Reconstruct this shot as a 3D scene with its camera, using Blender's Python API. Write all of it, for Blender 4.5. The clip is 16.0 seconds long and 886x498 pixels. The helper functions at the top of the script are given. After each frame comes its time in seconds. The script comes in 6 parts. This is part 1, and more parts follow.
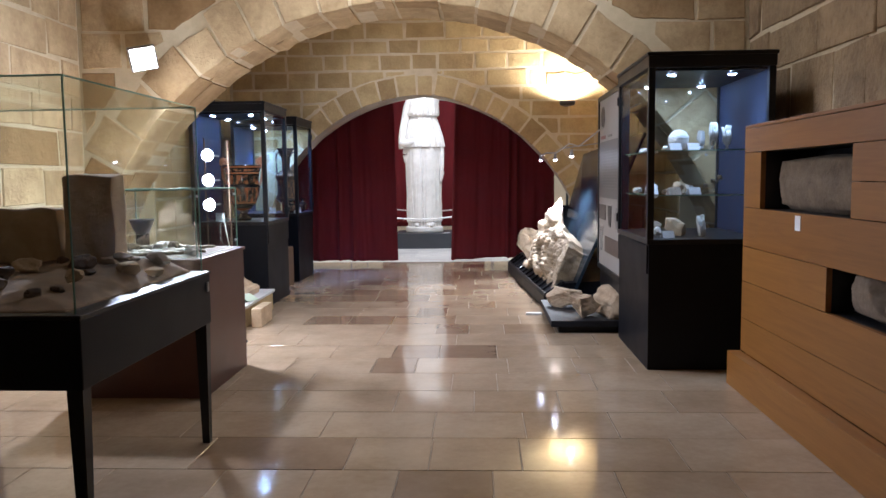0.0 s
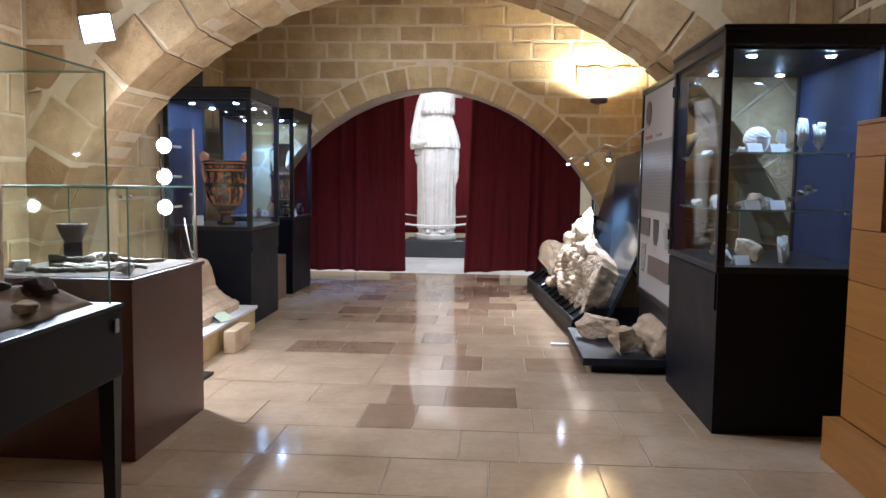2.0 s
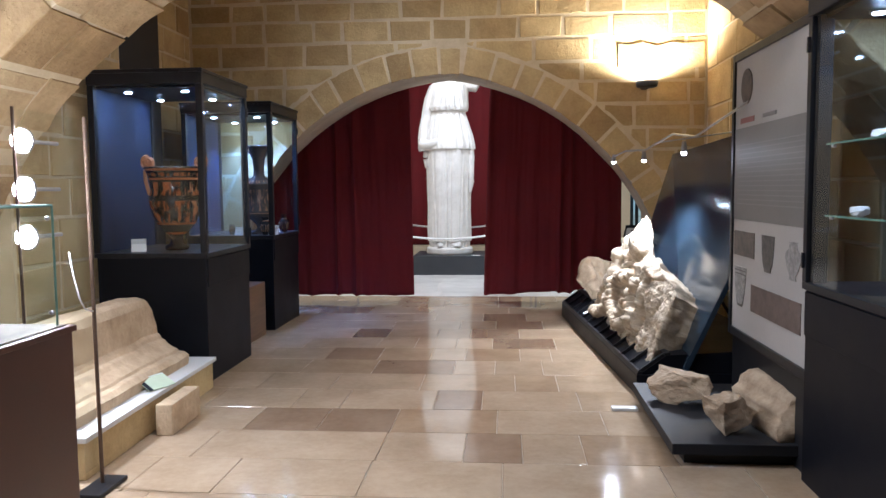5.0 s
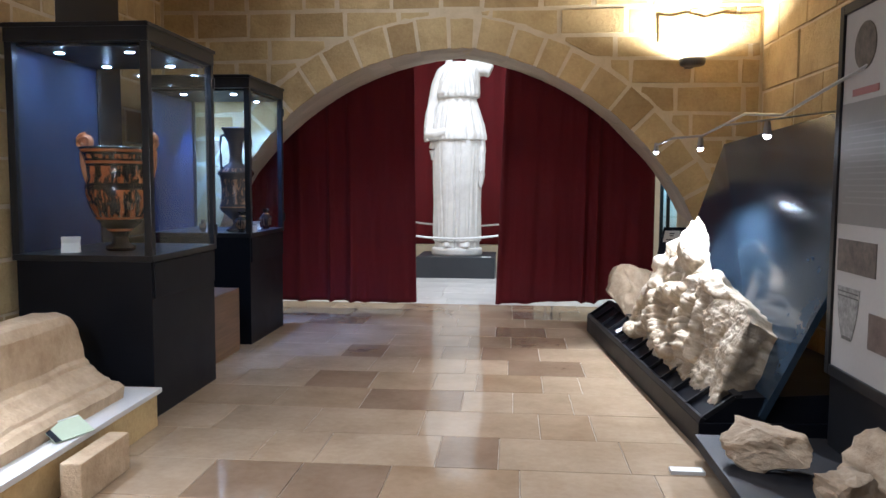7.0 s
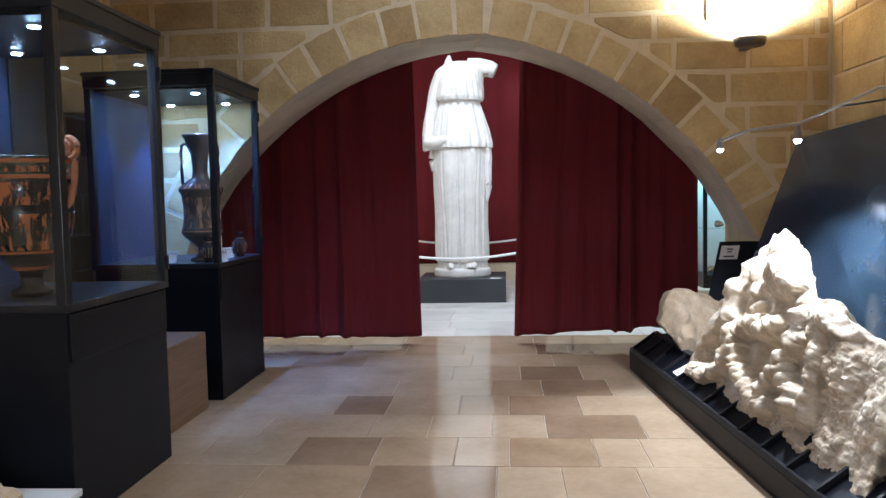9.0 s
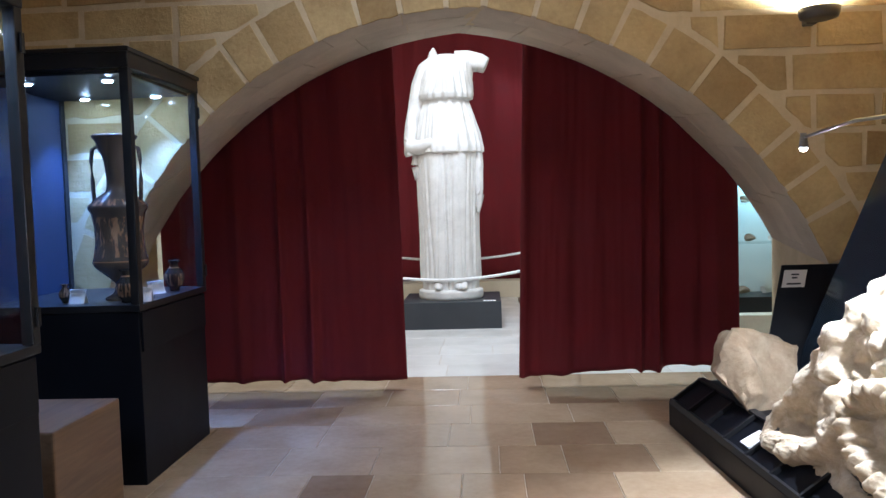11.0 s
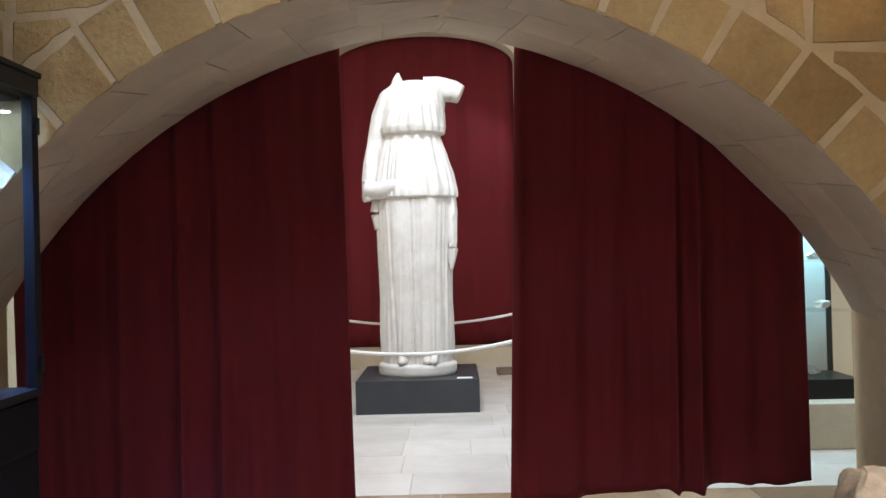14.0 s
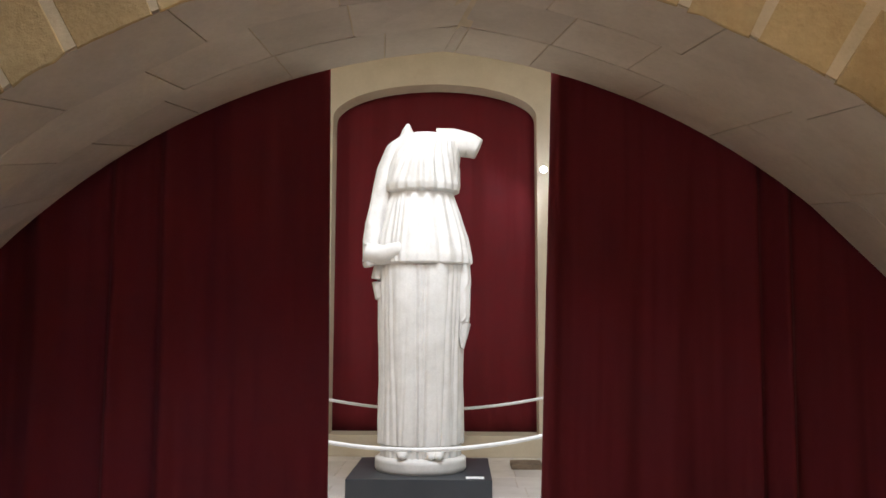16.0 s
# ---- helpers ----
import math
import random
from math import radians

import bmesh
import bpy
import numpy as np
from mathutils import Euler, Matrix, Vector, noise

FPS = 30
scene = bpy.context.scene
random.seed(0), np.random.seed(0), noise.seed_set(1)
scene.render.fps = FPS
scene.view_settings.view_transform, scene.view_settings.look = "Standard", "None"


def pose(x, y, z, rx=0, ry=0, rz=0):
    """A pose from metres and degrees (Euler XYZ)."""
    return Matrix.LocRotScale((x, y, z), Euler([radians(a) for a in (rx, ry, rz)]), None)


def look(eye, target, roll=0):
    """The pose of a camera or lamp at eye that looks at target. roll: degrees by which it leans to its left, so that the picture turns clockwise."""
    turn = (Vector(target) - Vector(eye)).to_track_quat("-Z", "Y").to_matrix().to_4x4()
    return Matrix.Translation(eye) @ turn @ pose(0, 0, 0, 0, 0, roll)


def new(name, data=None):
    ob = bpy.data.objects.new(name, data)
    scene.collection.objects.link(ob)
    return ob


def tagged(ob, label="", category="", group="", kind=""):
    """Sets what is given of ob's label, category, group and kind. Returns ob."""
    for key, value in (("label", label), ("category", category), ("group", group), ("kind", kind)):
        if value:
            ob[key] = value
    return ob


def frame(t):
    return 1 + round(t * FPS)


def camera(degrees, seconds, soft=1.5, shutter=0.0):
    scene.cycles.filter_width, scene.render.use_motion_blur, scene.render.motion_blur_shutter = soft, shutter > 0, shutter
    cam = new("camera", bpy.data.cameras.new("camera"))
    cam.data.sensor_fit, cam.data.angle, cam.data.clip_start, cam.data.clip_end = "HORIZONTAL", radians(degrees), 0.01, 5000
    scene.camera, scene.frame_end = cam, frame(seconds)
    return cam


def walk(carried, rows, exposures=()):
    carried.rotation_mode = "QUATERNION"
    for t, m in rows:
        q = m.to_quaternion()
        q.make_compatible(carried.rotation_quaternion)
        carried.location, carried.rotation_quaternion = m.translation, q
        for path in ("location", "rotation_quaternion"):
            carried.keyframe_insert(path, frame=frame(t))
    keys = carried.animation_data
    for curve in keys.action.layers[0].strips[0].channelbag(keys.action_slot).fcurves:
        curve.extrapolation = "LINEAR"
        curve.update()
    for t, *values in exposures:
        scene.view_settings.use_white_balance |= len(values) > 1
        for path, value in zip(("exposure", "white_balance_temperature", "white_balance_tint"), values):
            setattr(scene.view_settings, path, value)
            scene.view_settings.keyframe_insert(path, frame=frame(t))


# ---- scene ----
cam = camera(59.8, 16.0)
METRES, EYE, TILT, LEAN, TURN = 8.67, 1.3, 0.0, 0.0, -0.4
PATH = [
    (0, (0.418, -0.158, 1.363), (0.324, 1.832, 1.18), -0.7),
    (0.5, (0.429, 0.14, 1.367), (0.296, 2.129, 1.204), -1.4),
    (1, (0.429, 0.437, 1.385), (0.285, 2.423, 1.197), -1.3),
    (1.5, (0.411, 0.702, 1.358), (0.284, 2.69, 1.178), -0.1),
    (2, (0.381, 1.021, 1.357), (0.252, 3.009, 1.184), 0.7),
    (2.5, (0.36, 1.282, 1.37), (0.236, 3.271, 1.2), -0.4),
    (3, (0.361, 1.595, 1.349), (0.22, 3.584, 1.199), -0.7),
    (3.5, (0.369, 1.906, 1.369), (0.198, 3.894, 1.222), -0.5),
    (3.7, (0.343, 2.017, 1.412), (0.183, 4.004, 1.241), -0.5),
    (6, (0.23, 3.326, 1.324), (0.054, 5.313, 1.176), -0.8),
    (6.5, (0.219, 3.58, 1.352), (0.017, 5.562, 1.174), -0.5),
    (7, (0.137, 3.902, 1.324), (-0.041, 5.888, 1.158), 0.3),
    (7.5, (0.067, 4.196, 1.323), (-0.071, 6.186, 1.189), 0.4),
    (8, (-0.004, 4.466, 1.337), (-0.115, 6.459, 1.204), -0.3),
    (8.5, (-0.062, 4.746, 1.32), (-0.181, 6.738, 1.194), -1.4),
    (9, (-0.093, 5.062, 1.309), (-0.256, 7.051, 1.182), -1.2),
    (9.2, (-0.078, 5.213, 1.308), (-0.278, 7.199, 1.182), -1.1),
    (11.3, (-0.264, 6.424, 1.367), (-0.364, 8.419, 1.266), -1.6),
    (11.5, (-0.266, 6.528, 1.367), (-0.371, 8.523, 1.284), -1.2),
    (12, (-0.269, 6.793, 1.403), (-0.39, 8.789, 1.338), -0.9),
    (12.5, (-0.287, 7.047, 1.399), (-0.381, 9.044, 1.35), -0.2),
    (13, (-0.318, 7.324, 1.409), (-0.367, 9.324, 1.384), -0.1),
    (13.5, (-0.336, 7.547, 1.417), (-0.356, 9.546, 1.385), -0.8),
    (14, (-0.307, 7.815, 1.404), (-0.333, 9.815, 1.425), -1.5),
    (14.5, (-0.279, 8.049, 1.426), (-0.376, 10.045, 1.502), -1.0),
    (15, (-0.28, 8.286, 1.445), (-0.391, 10.281, 1.523), -1.1),
    (15.5, (-0.296, 8.539, 1.43), (-0.388, 10.531, 1.576), -0.3),
    (16, (-0.326, 8.767, 1.447), (-0.377, 10.756, 1.651), 0.2),
]
walk(cam, [(t, look(eye, target, roll)) for t, eye, target, roll in PATH], [(0.0, 0.12, 5400, 14), (6.0, 0.0, 5350, 11), (9.0, 0.0, 5200, 9), (13.0, 0.05, 5500, 9), (16.0, -0.08, 5800, 11)])

# ---- light ----
world = bpy.data.worlds.new("world")
scene.world = world
world.use_nodes = True
world.node_tree.nodes["Background"].inputs[0].default_value = (0.9, 0.75, 0.55, 1)
world.node_tree.nodes["Background"].inputs[1].default_value = 0.027
scene.view_settings.exposure = 0.0

WARM = (1.0, 0.90, 0.73)
NEUTRAL = (0.97, 0.97, 1.0)
AMBER = (1.0, 0.955, 0.88)


def spot_lamp(eye, target, watts, angle, colour, radius=0.04, blend=0.5):
    data = bpy.data.lights.new("spot", "SPOT")
    data.energy, data.color, data.spot_size, data.spot_blend, data.shadow_soft_size = watts, colour, radians(angle), blend, radius
    ob = new("spot", data)
    ob.matrix_world = look(eye, target)
    return ob


def point_lamp(eye, watts, colour, radius=0.05):
    data = bpy.data.lights.new("bulb", "POINT")
    data.energy, data.color, data.shadow_soft_size = watts, colour, radius
    ob = new("bulb", data)
    ob.location = eye
    return ob


def area_lamp(eye, target, watts, size, colour):
    data = bpy.data.lights.new("area", "AREA")
    data.energy, data.color, data.size = watts, colour, size
    ob = new("area", data)
    ob.matrix_world = look(eye, target)
    return ob


# uplight in the wall bowl
spot_lamp((1.66, 10.79, 2.46), (1.66, 10.94, 3.6), 255, 168, WARM, 0.05, 0.6)
# flood lamp on the left wall by the near arch
spot_lamp((-2.36, 6.2, 2.36), (-1.2, 5.1, 0.0), 380, 122, NEUTRAL, 0.06, 1.0)
# rail over the carved stones
spot_lamp((1.22, 9.92, 1.55), (0.95, 9.25, 0.2), 150, 88, (1, 0.98, 0.95), 0.02, 0.5)
spot_lamp((1.31, 8.91, 1.53), (1.0, 9.0, 0.3), 140, 140, (1, 0.98, 0.95), 0.02, 0.5)
spot_lamp((1.37, 7.82, 1.52), (1.0, 8.0, 0.1), 14, 110, (1, 0.98, 0.95), 0.02, 0.5)
# fill lamps added out of view for the two bays and the statue's room
for x, y, tx, ty, w, col in ((-0.6, 5.8, -0.6, 5.9, 85, AMBER), (1.0, 5.5, 0.8, 5.7, 68, AMBER), (-0.75, 9.8, -0.6, 9.4, 78, (0.95, 0.96, 1.0))):
    spot_lamp((x, y, 3.75), (tx, ty, 0.0), w, 168, col, 0.25, 0.9)
for x, y, w in ((-2.4, 12.7, 40), (1.0, 12.7, 115)):
    spot_lamp((x, y, 3.3), (-0.67, 15.0, 0.9), w, 75, (1, 0.98, 0.95), 0.08, 0.8)
area_lamp((-0.6, 13.0, 4.8), (-0.6, 13.1, 0), 182, 1.2, (1, 0.98, 0.95))
# lamp on the niche wall
spot_lamp((0.56, 17.3, 3.22), (-0.4, 17.9, 2.4), 12, 120, NEUTRAL, 0.03, 0.7)

# ---- materials ----
def nodes_of(name):
    m = bpy.data.materials.new(name)
    m.use_nodes = True
    t = m.node_tree
    return m, t, t.nodes["Principled BSDF"]


def add(t, kind, **values):
    n = t.nodes.new(kind)
    for k, v in values.items():
        n.inputs[k.replace("_", " ")].default_value = v
    return n


def surface(name, low, high, rough=0.6, scale=6.0, fine=60.0, bump=0.3, metal=0.0, piece=0.0, third=None, rough_var=0.1, depth=0.01, coat=0.0, island=False, spec=0.5):
    """A procedural surface: two colours mixed by coarse and fine noise, varied per piece, with relief."""
    m, t, b = nodes_of(name)
    co = t.nodes.new("ShaderNodeTexCoord")
    geo = t.nodes.new("ShaderNodeNewGeometry")
    src = geo.outputs["Position"]
    n1 = add(t, "ShaderNodeTexNoise", Scale=scale, Detail=6.0, Roughness=0.6)
    n2 = add(t, "ShaderNodeTexNoise", Scale=fine, Detail=4.0, Roughness=0.65)
    t.links.new(src, n1.inputs["Vector"])
    t.links.new(src, n2.inputs["Vector"])
    mx = t.nodes.new("ShaderNodeMath")
    mx.operation = "MULTIPLY_ADD"
    mx.inputs[1].default_value = 0.35
    t.links.new(n2.outputs["Fac"], mx.inputs[0])
    sc = t.nodes.new("ShaderNodeMath")
    sc.operation = "MULTIPLY_ADD"
    sc.inputs[1].default_value, sc.inputs[2].default_value = 0.9, -0.1
    t.links.new(n1.outputs["Fac"], sc.inputs[0])
    t.links.new(sc.outputs[0], mx.inputs[2])
    ramp = t.nodes.new("ShaderNodeValToRGB")
    ramp.color_ramp.elements[0].position, ramp.color_ramp.elements[1].position = 0.3, 0.75
    ramp.color_ramp.elements[0].color, ramp.color_ramp.elements[1].color = (*low, 1), (*high, 1)
    t.links.new(mx.outputs[0], ramp.inputs[0])
    colour = ramp.outputs[0]
    if piece:
        info = t.nodes.new("ShaderNodeObjectInfo")
        r2 = t.nodes.new("ShaderNodeValToRGB")
        e = r2.color_ramp.elements
        e[0].color, e[1].color = (*[1 - piece] * 3, 1), (*[1 + piece * 0.35] * 3, 1)
        if third:
            k = e.new(0.3)
            k.color = (1, 1, 1, 1)
            e[0].color = (*third, 1)
        t.links.new(geo.outputs["Random Per Island"] if island else info.outputs["Random"], r2.inputs[0])
        mul = t.nodes.new("ShaderNodeMix")
        mul.data_type, mul.blend_type = "RGBA", "MULTIPLY"
        mul.inputs[0].default_value = 1
        t.links.new(colour, mul.inputs[6])
        t.links.new(r2.outputs[0], mul.inputs[7])
        colour = mul.outputs[2]
    t.links.new(colour, b.inputs["Base Color"])
    rr = t.nodes.new("ShaderNodeMapRange")
    rr.inputs[3].default_value, rr.inputs[4].default_value = max(0.02, rough - rough_var), min(1, rough + rough_var)
    t.links.new(n1.outputs["Fac"], rr.inputs[0])
    t.links.new(rr.outputs[0], b.inputs["Roughness"])
    b.inputs["Metallic"].default_value = metal
    b.inputs["Coat Weight"].default_value = coat
    b.inputs["Specular IOR Level"].default_value = spec
    if bump:
        bp = t.nodes.new("ShaderNodeBump")
        bp.inputs["Strength"].default_value, bp.inputs["Distance"].default_value = bump, depth
        t.links.new(mx.outputs[0], bp.inputs["Height"])
        t.links.new(bp.outputs[0], b.inputs["Normal"])
    return m


def glow(name, colour, strength):
    m, t, b = nodes_of(name)
    b.inputs["Emission Color"].default_value = (*colour, 1)
    b.inputs["Emission Strength"].default_value = strength
    b.inputs["Base Color"].default_value = (0.8, 0.8, 0.8, 1)
    return m


def clear(name, tint=(0.97, 0.99, 0.98), ior=1.4):
    """Thin clear glass: lets the view through, with a Fresnel gloss."""
    m, t, b = nodes_of(name)
    t.nodes.remove(b)
    tr = t.nodes.new("ShaderNodeBsdfTransparent")
    tr.inputs[0].default_value = (*tint, 1)
    gl = t.nodes.new("ShaderNodeBsdfGlossy")
    gl.inputs["Roughness"].default_value = 0.03
    lw = t.nodes.new("ShaderNodeLayerWeight")
    pw = t.nodes.new("ShaderNodeMath")
    pw.operation, pw.inputs[1].default_value = "POWER", 5.0
    t.links.new(lw.outputs["Facing"], pw.inputs[0])
    fr = t.nodes.new("ShaderNodeMath")
    fr.operation, fr.inputs[1].default_value, fr.inputs[2].default_value = "MULTIPLY_ADD", 0.5, (ior - 1) ** 2 / (ior + 1) ** 2
    t.links.new(pw.outputs[0], fr.inputs[0])
    mix = t.nodes.new("ShaderNodeMixShader")
    t.links.new(fr.outputs[0], mix.inputs[0])
    t.links.new(tr.outputs[0], mix.inputs[1])
    t.links.new(gl.outputs[0], mix.inputs[2])
    t.links.new(mix.outputs[0], t.nodes["Material Output"].inputs[0])
    return m


M_STONE = surface("yellow_stone", (0.38, 0.26, 0.11), (0.62, 0.465, 0.225), 0.88, 3.2, 38, 1.0, depth=0.02, piece=0.17, third=(0.74, 0.68, 0.62))
M_ROUGH = surface("rough_stone", (0.35, 0.235, 0.112), (0.62, 0.46, 0.25), 0.9, 4, 26, 1.0, piece=0.22, third=(0.62, 0.51, 0.38), depth=0.03)
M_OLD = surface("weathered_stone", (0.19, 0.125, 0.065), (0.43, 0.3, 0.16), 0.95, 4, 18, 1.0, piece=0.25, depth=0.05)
M_MORTAR = surface("lime_mortar", (0.55, 0.445, 0.27), (0.68, 0.565, 0.37), 0.95, 9, 90, 0.5)
M_PALE = surface("pale_soffit_stone", (0.56, 0.475, 0.36), (0.71, 0.62, 0.49), 0.9, 4, 45, 0.5, piece=0.12)
M_PLASTER = surface("cream_plaster", (0.60, 0.52, 0.38), (0.70, 0.62, 0.47), 0.9, 3, 50, 0.3)
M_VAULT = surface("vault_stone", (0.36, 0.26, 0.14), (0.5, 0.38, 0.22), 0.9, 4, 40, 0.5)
M_TILE = surface("polished_floor_stone", (0.30, 0.21, 0.129), (0.44, 0.331, 0.222), 0.085, 2.6, 24, 0.05, piece=0.12, third=(0.80, 0.74, 0.67), rough_var=0.06, depth=0.004)
M_TILEDARK = surface("brown_polished_floor_stone", (0.205, 0.134, 0.08), (0.30, 0.208, 0.134), 0.085, 2.6, 24, 0.05, piece=0.1, rough_var=0.06, depth=0.004)
M_TILEREST = surface("polished_floor_stone_edges", (0.30, 0.21, 0.129), (0.44, 0.331, 0.222), 0.085, 2.6, 24, 0.05, piece=0.12, third=(0.80, 0.74, 0.67), rough_var=0.06, depth=0.004, island=True)
M_TILEPALE = surface("pale_polished_slabs", (0.70, 0.67, 0.62), (0.82, 0.79, 0.75), 0.22, 3, 40, 0.05, piece=0.1, rough_var=0.06, depth=0.004, island=True)
M_GROUT = surface("floor_joint", (0.42, 0.34, 0.26), (0.58, 0.49, 0.39), 0.7, 12, 80, 0.2)
M_BLACK = surface("dark_blue_black_laminate", (0.004, 0.0045, 0.0072), (0.0072, 0.008, 0.012), 0.46, 3, 160, 0.04, depth=0.002, spec=0.16)
M_FRAME = surface("black_case_frame", (0.012, 0.012, 0.014), (0.018, 0.018, 0.02), 0.36, 4, 140, 0.04, depth=0.002, spec=0.25)
M_BLUE = surface("blue_case_lining", (0.006, 0.013, 0.042), (0.0085, 0.018, 0.056), 0.75, 2, 150, 0.06, depth=0.002)
M_RED = surface("dark_red_curtain_cloth", (0.112, 0.0045, 0.008), (0.152, 0.0065, 0.011), 0.9, 3, 260, 0.3, depth=0.003)
M_MAHOG = surface("red_brown_laminate", (0.064, 0.021, 0.0125), (0.094, 0.032, 0.019), 0.4, 2.5, 120, 0.05, depth=0.002)
M_MARBLE = surface("white_marble", (0.58, 0.565, 0.53), (0.76, 0.745, 0.71), 0.55, 7, 70, 0.25, depth=0.006)
M_LIME = surface("carved_limestone", (0.36, 0.27, 0.17), (0.66, 0.57, 0.44), 0.9, 7, 60, 0.8, depth=0.014)
M_TAN = surface("tan_block_stone", (0.40, 0.28, 0.165), (0.62, 0.47, 0.30), 0.9, 8, 45, 1.0, depth=0.018)
M_DARKSTONE = surface("grey_brown_stone", (0.15, 0.11, 0.075), (0.28, 0.215, 0.15), 0.92, 9, 50, 0.8, depth=0.015)
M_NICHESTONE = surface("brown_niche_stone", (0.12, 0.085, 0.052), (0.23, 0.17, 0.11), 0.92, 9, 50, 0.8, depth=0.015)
M_WHITE = surface("white_board", (0.60, 0.585, 0.56), (0.68, 0.665, 0.64), 0.6, 3, 100, 0.05)
M_PAPER = surface("white_card", (0.80, 0.80, 0.80), (0.88, 0.88, 0.88), 0.6, 3, 100, 0.03)
M_STEEL = surface("brushed_metal", (0.35, 0.35, 0.36), (0.5, 0.5, 0.5), 0.3, 6, 200, 0.05, metal=1.0)
M_GREYDECK = surface("dark_grey_deck", (0.013, 0.013, 0.015), (0.022, 0.022, 0.025), 0.55, 4, 150, 0.1, spec=0.15)
M_PLINTH = surface("slate_grey_plinth", (0.030, 0.034, 0.040), (0.045, 0.049, 0.055), 0.45, 4, 120, 0.05)
M_EARTH = surface("brown_earth", (0.16, 0.10, 0.06), (0.34, 0.23, 0.14), 0.95, 12, 90, 1.0, depth=0.01)
M_SHARD = surface("dark_shard_pottery", (0.05, 0.035, 0.025), (0.17, 0.10, 0.06), 0.8, 20, 90, 0.5, piece=0.3)
M_BRONZE = surface("dull_bronze", (0.10, 0.085, 0.06), (0.22, 0.18, 0.12), 0.45, 14, 90, 0.4, metal=0.6)
M_LED = glow("lamp_lens", (0.97, 0.98, 1.0), 120)
M_LEDCOLD = glow("cold_lamp_lens", (0.55, 0.72, 1.0), 320)
M_BOWL = glow("wall_bowl_light", (1.0, 0.88, 0.62), 12)
M_BULB = glow("round_bulb", (1.0, 0.97, 0.93), 330)
M_DECKSTONE = surface("broken_tan_stone", (0.30, 0.21, 0.13), (0.52, 0.41, 0.285), 0.92, 8, 50, 0.9, depth=0.018)
# near-black brown that stands for the shade in the side wall's recess
M_RECESSSHADE = surface("dark_recess_shade", (0.016, 0.012, 0.009), (0.026, 0.02, 0.015), 0.7, 4, 90, 0.1)
M_GLASS = clear("clear_glass")
M_ACRYLIC = clear("clear_acrylic", (0.96, 0.98, 0.97), 1.45)
M_GLASSEDGE = surface("green_glass_edge", (0.16, 0.30, 0.24), (0.22, 0.38, 0.31), 0.15, 4, 60, 0.0)


def wood(name, low, high):
    m, t, b = nodes_of(name)
    geo = t.nodes.new("ShaderNodeNewGeometry")
    mp = t.nodes.new("ShaderNodeMapping")
    mp.inputs["Scale"].default_value = (9, 0.9, 14)
    t.links.new(geo.outputs["Position"], mp.inputs[0])
    n = add(t, "ShaderNodeTexNoise", Scale=2.2, Detail=8.0, Roughness=0.6, Distortion=0.8)
    t.links.new(mp.outputs[0], n.inputs["Vector"])
    info = t.nodes.new("ShaderNodeObjectInfo")
    ad = t.nodes.new("ShaderNodeMath")
    ad.operation = "MULTIPLY_ADD"
    ad.inputs[1].default_value = 0.25
    t.links.new(info.outputs["Random"], ad.inputs[0])
    t.links.new(n.outputs["Fac"], ad.inputs[2])
    r = t.nodes.new("ShaderNodeValToRGB")
    r.color_ramp.elements[0].position, r.color_ramp.elements[1].position = 0.35, 0.95
    r.color_ramp.elements[0].color, r.color_ramp.elements[1].color = (*low, 1), (*high, 1)
    t.links.new(ad.outputs[0], r.inputs[0])
    t.links.new(r.outputs[0], b.inputs["Base Color"])
    b.inputs["Roughness"].default_value = 0.42
    bp = t.nodes.new("ShaderNodeBump")
    bp.inputs["Strength"].default_value, bp.inputs["Distance"].default_value = 0.08, 0.003
    t.links.new(n.outputs["Fac"], bp.inputs["Height"])
    t.links.new(bp.outputs[0], b.inputs["Normal"])
    return m


M_WOODDARK = wood("old_brown_wood", (0.10, 0.055, 0.027), (0.22, 0.13, 0.068))
M_WOOD = wood("honey_veneer", (0.225, 0.09, 0.0145), (0.345, 0.152, 0.03))


# ---- helpers for building ----
def part(name, mesh, material, parent=None, label=""):
    if isinstance(mesh, bmesh.types.BMesh):
        data = bpy.data.meshes.new(name)
        mesh.to_mesh(data)
        mesh.free()
    else:
        data = mesh
    if material:
        data.materials.clear()
        data.materials.append(material)
    ob = new(name, data)
    ob.parent = parent
    if label:
        tagged(ob, label)
    return ob


def thing(name, at, label, category, group="", kind="", rz=0.0):
    ob = new(name)
    ob.matrix_world = pose(*at, 0, 0, rz)
    ob.empty_display_size = 0.1
    return tagged(ob, label, category, group, kind)


def box_into(bm, x0, x1, y0, y1, z0, z1, bevel=0.004, m=None):
    made = bmesh.ops.create_cube(bm, size=1.0)["verts"]
    for v in made:
        v.co = Vector(((x0 + x1) / 2 + v.co.x * (x1 - x0), (y0 + y1) / 2 + v.co.y * (y1 - y0), (z0 + z1) / 2 + v.co.z * (z1 - z0)))
    if bevel:
        edges = list({e for v in made for e in v.link_edges})
        made = list({v for f in bmesh.ops.bevel(bm, geom=edges, offset=bevel, segments=2, affect="EDGES", profile=0.6)["faces"] for v in f.verts} | {v for v in made if v.is_valid})
    if m:
        bmesh.ops.transform(bm, matrix=m, verts=[v for v in made if v.is_valid])
    return bm


def box(x0, x1, y0, y1, z0, z1, bevel=0.004):
    return box_into(bmesh.new(), x0, x1, y0, y1, z0, z1, bevel)


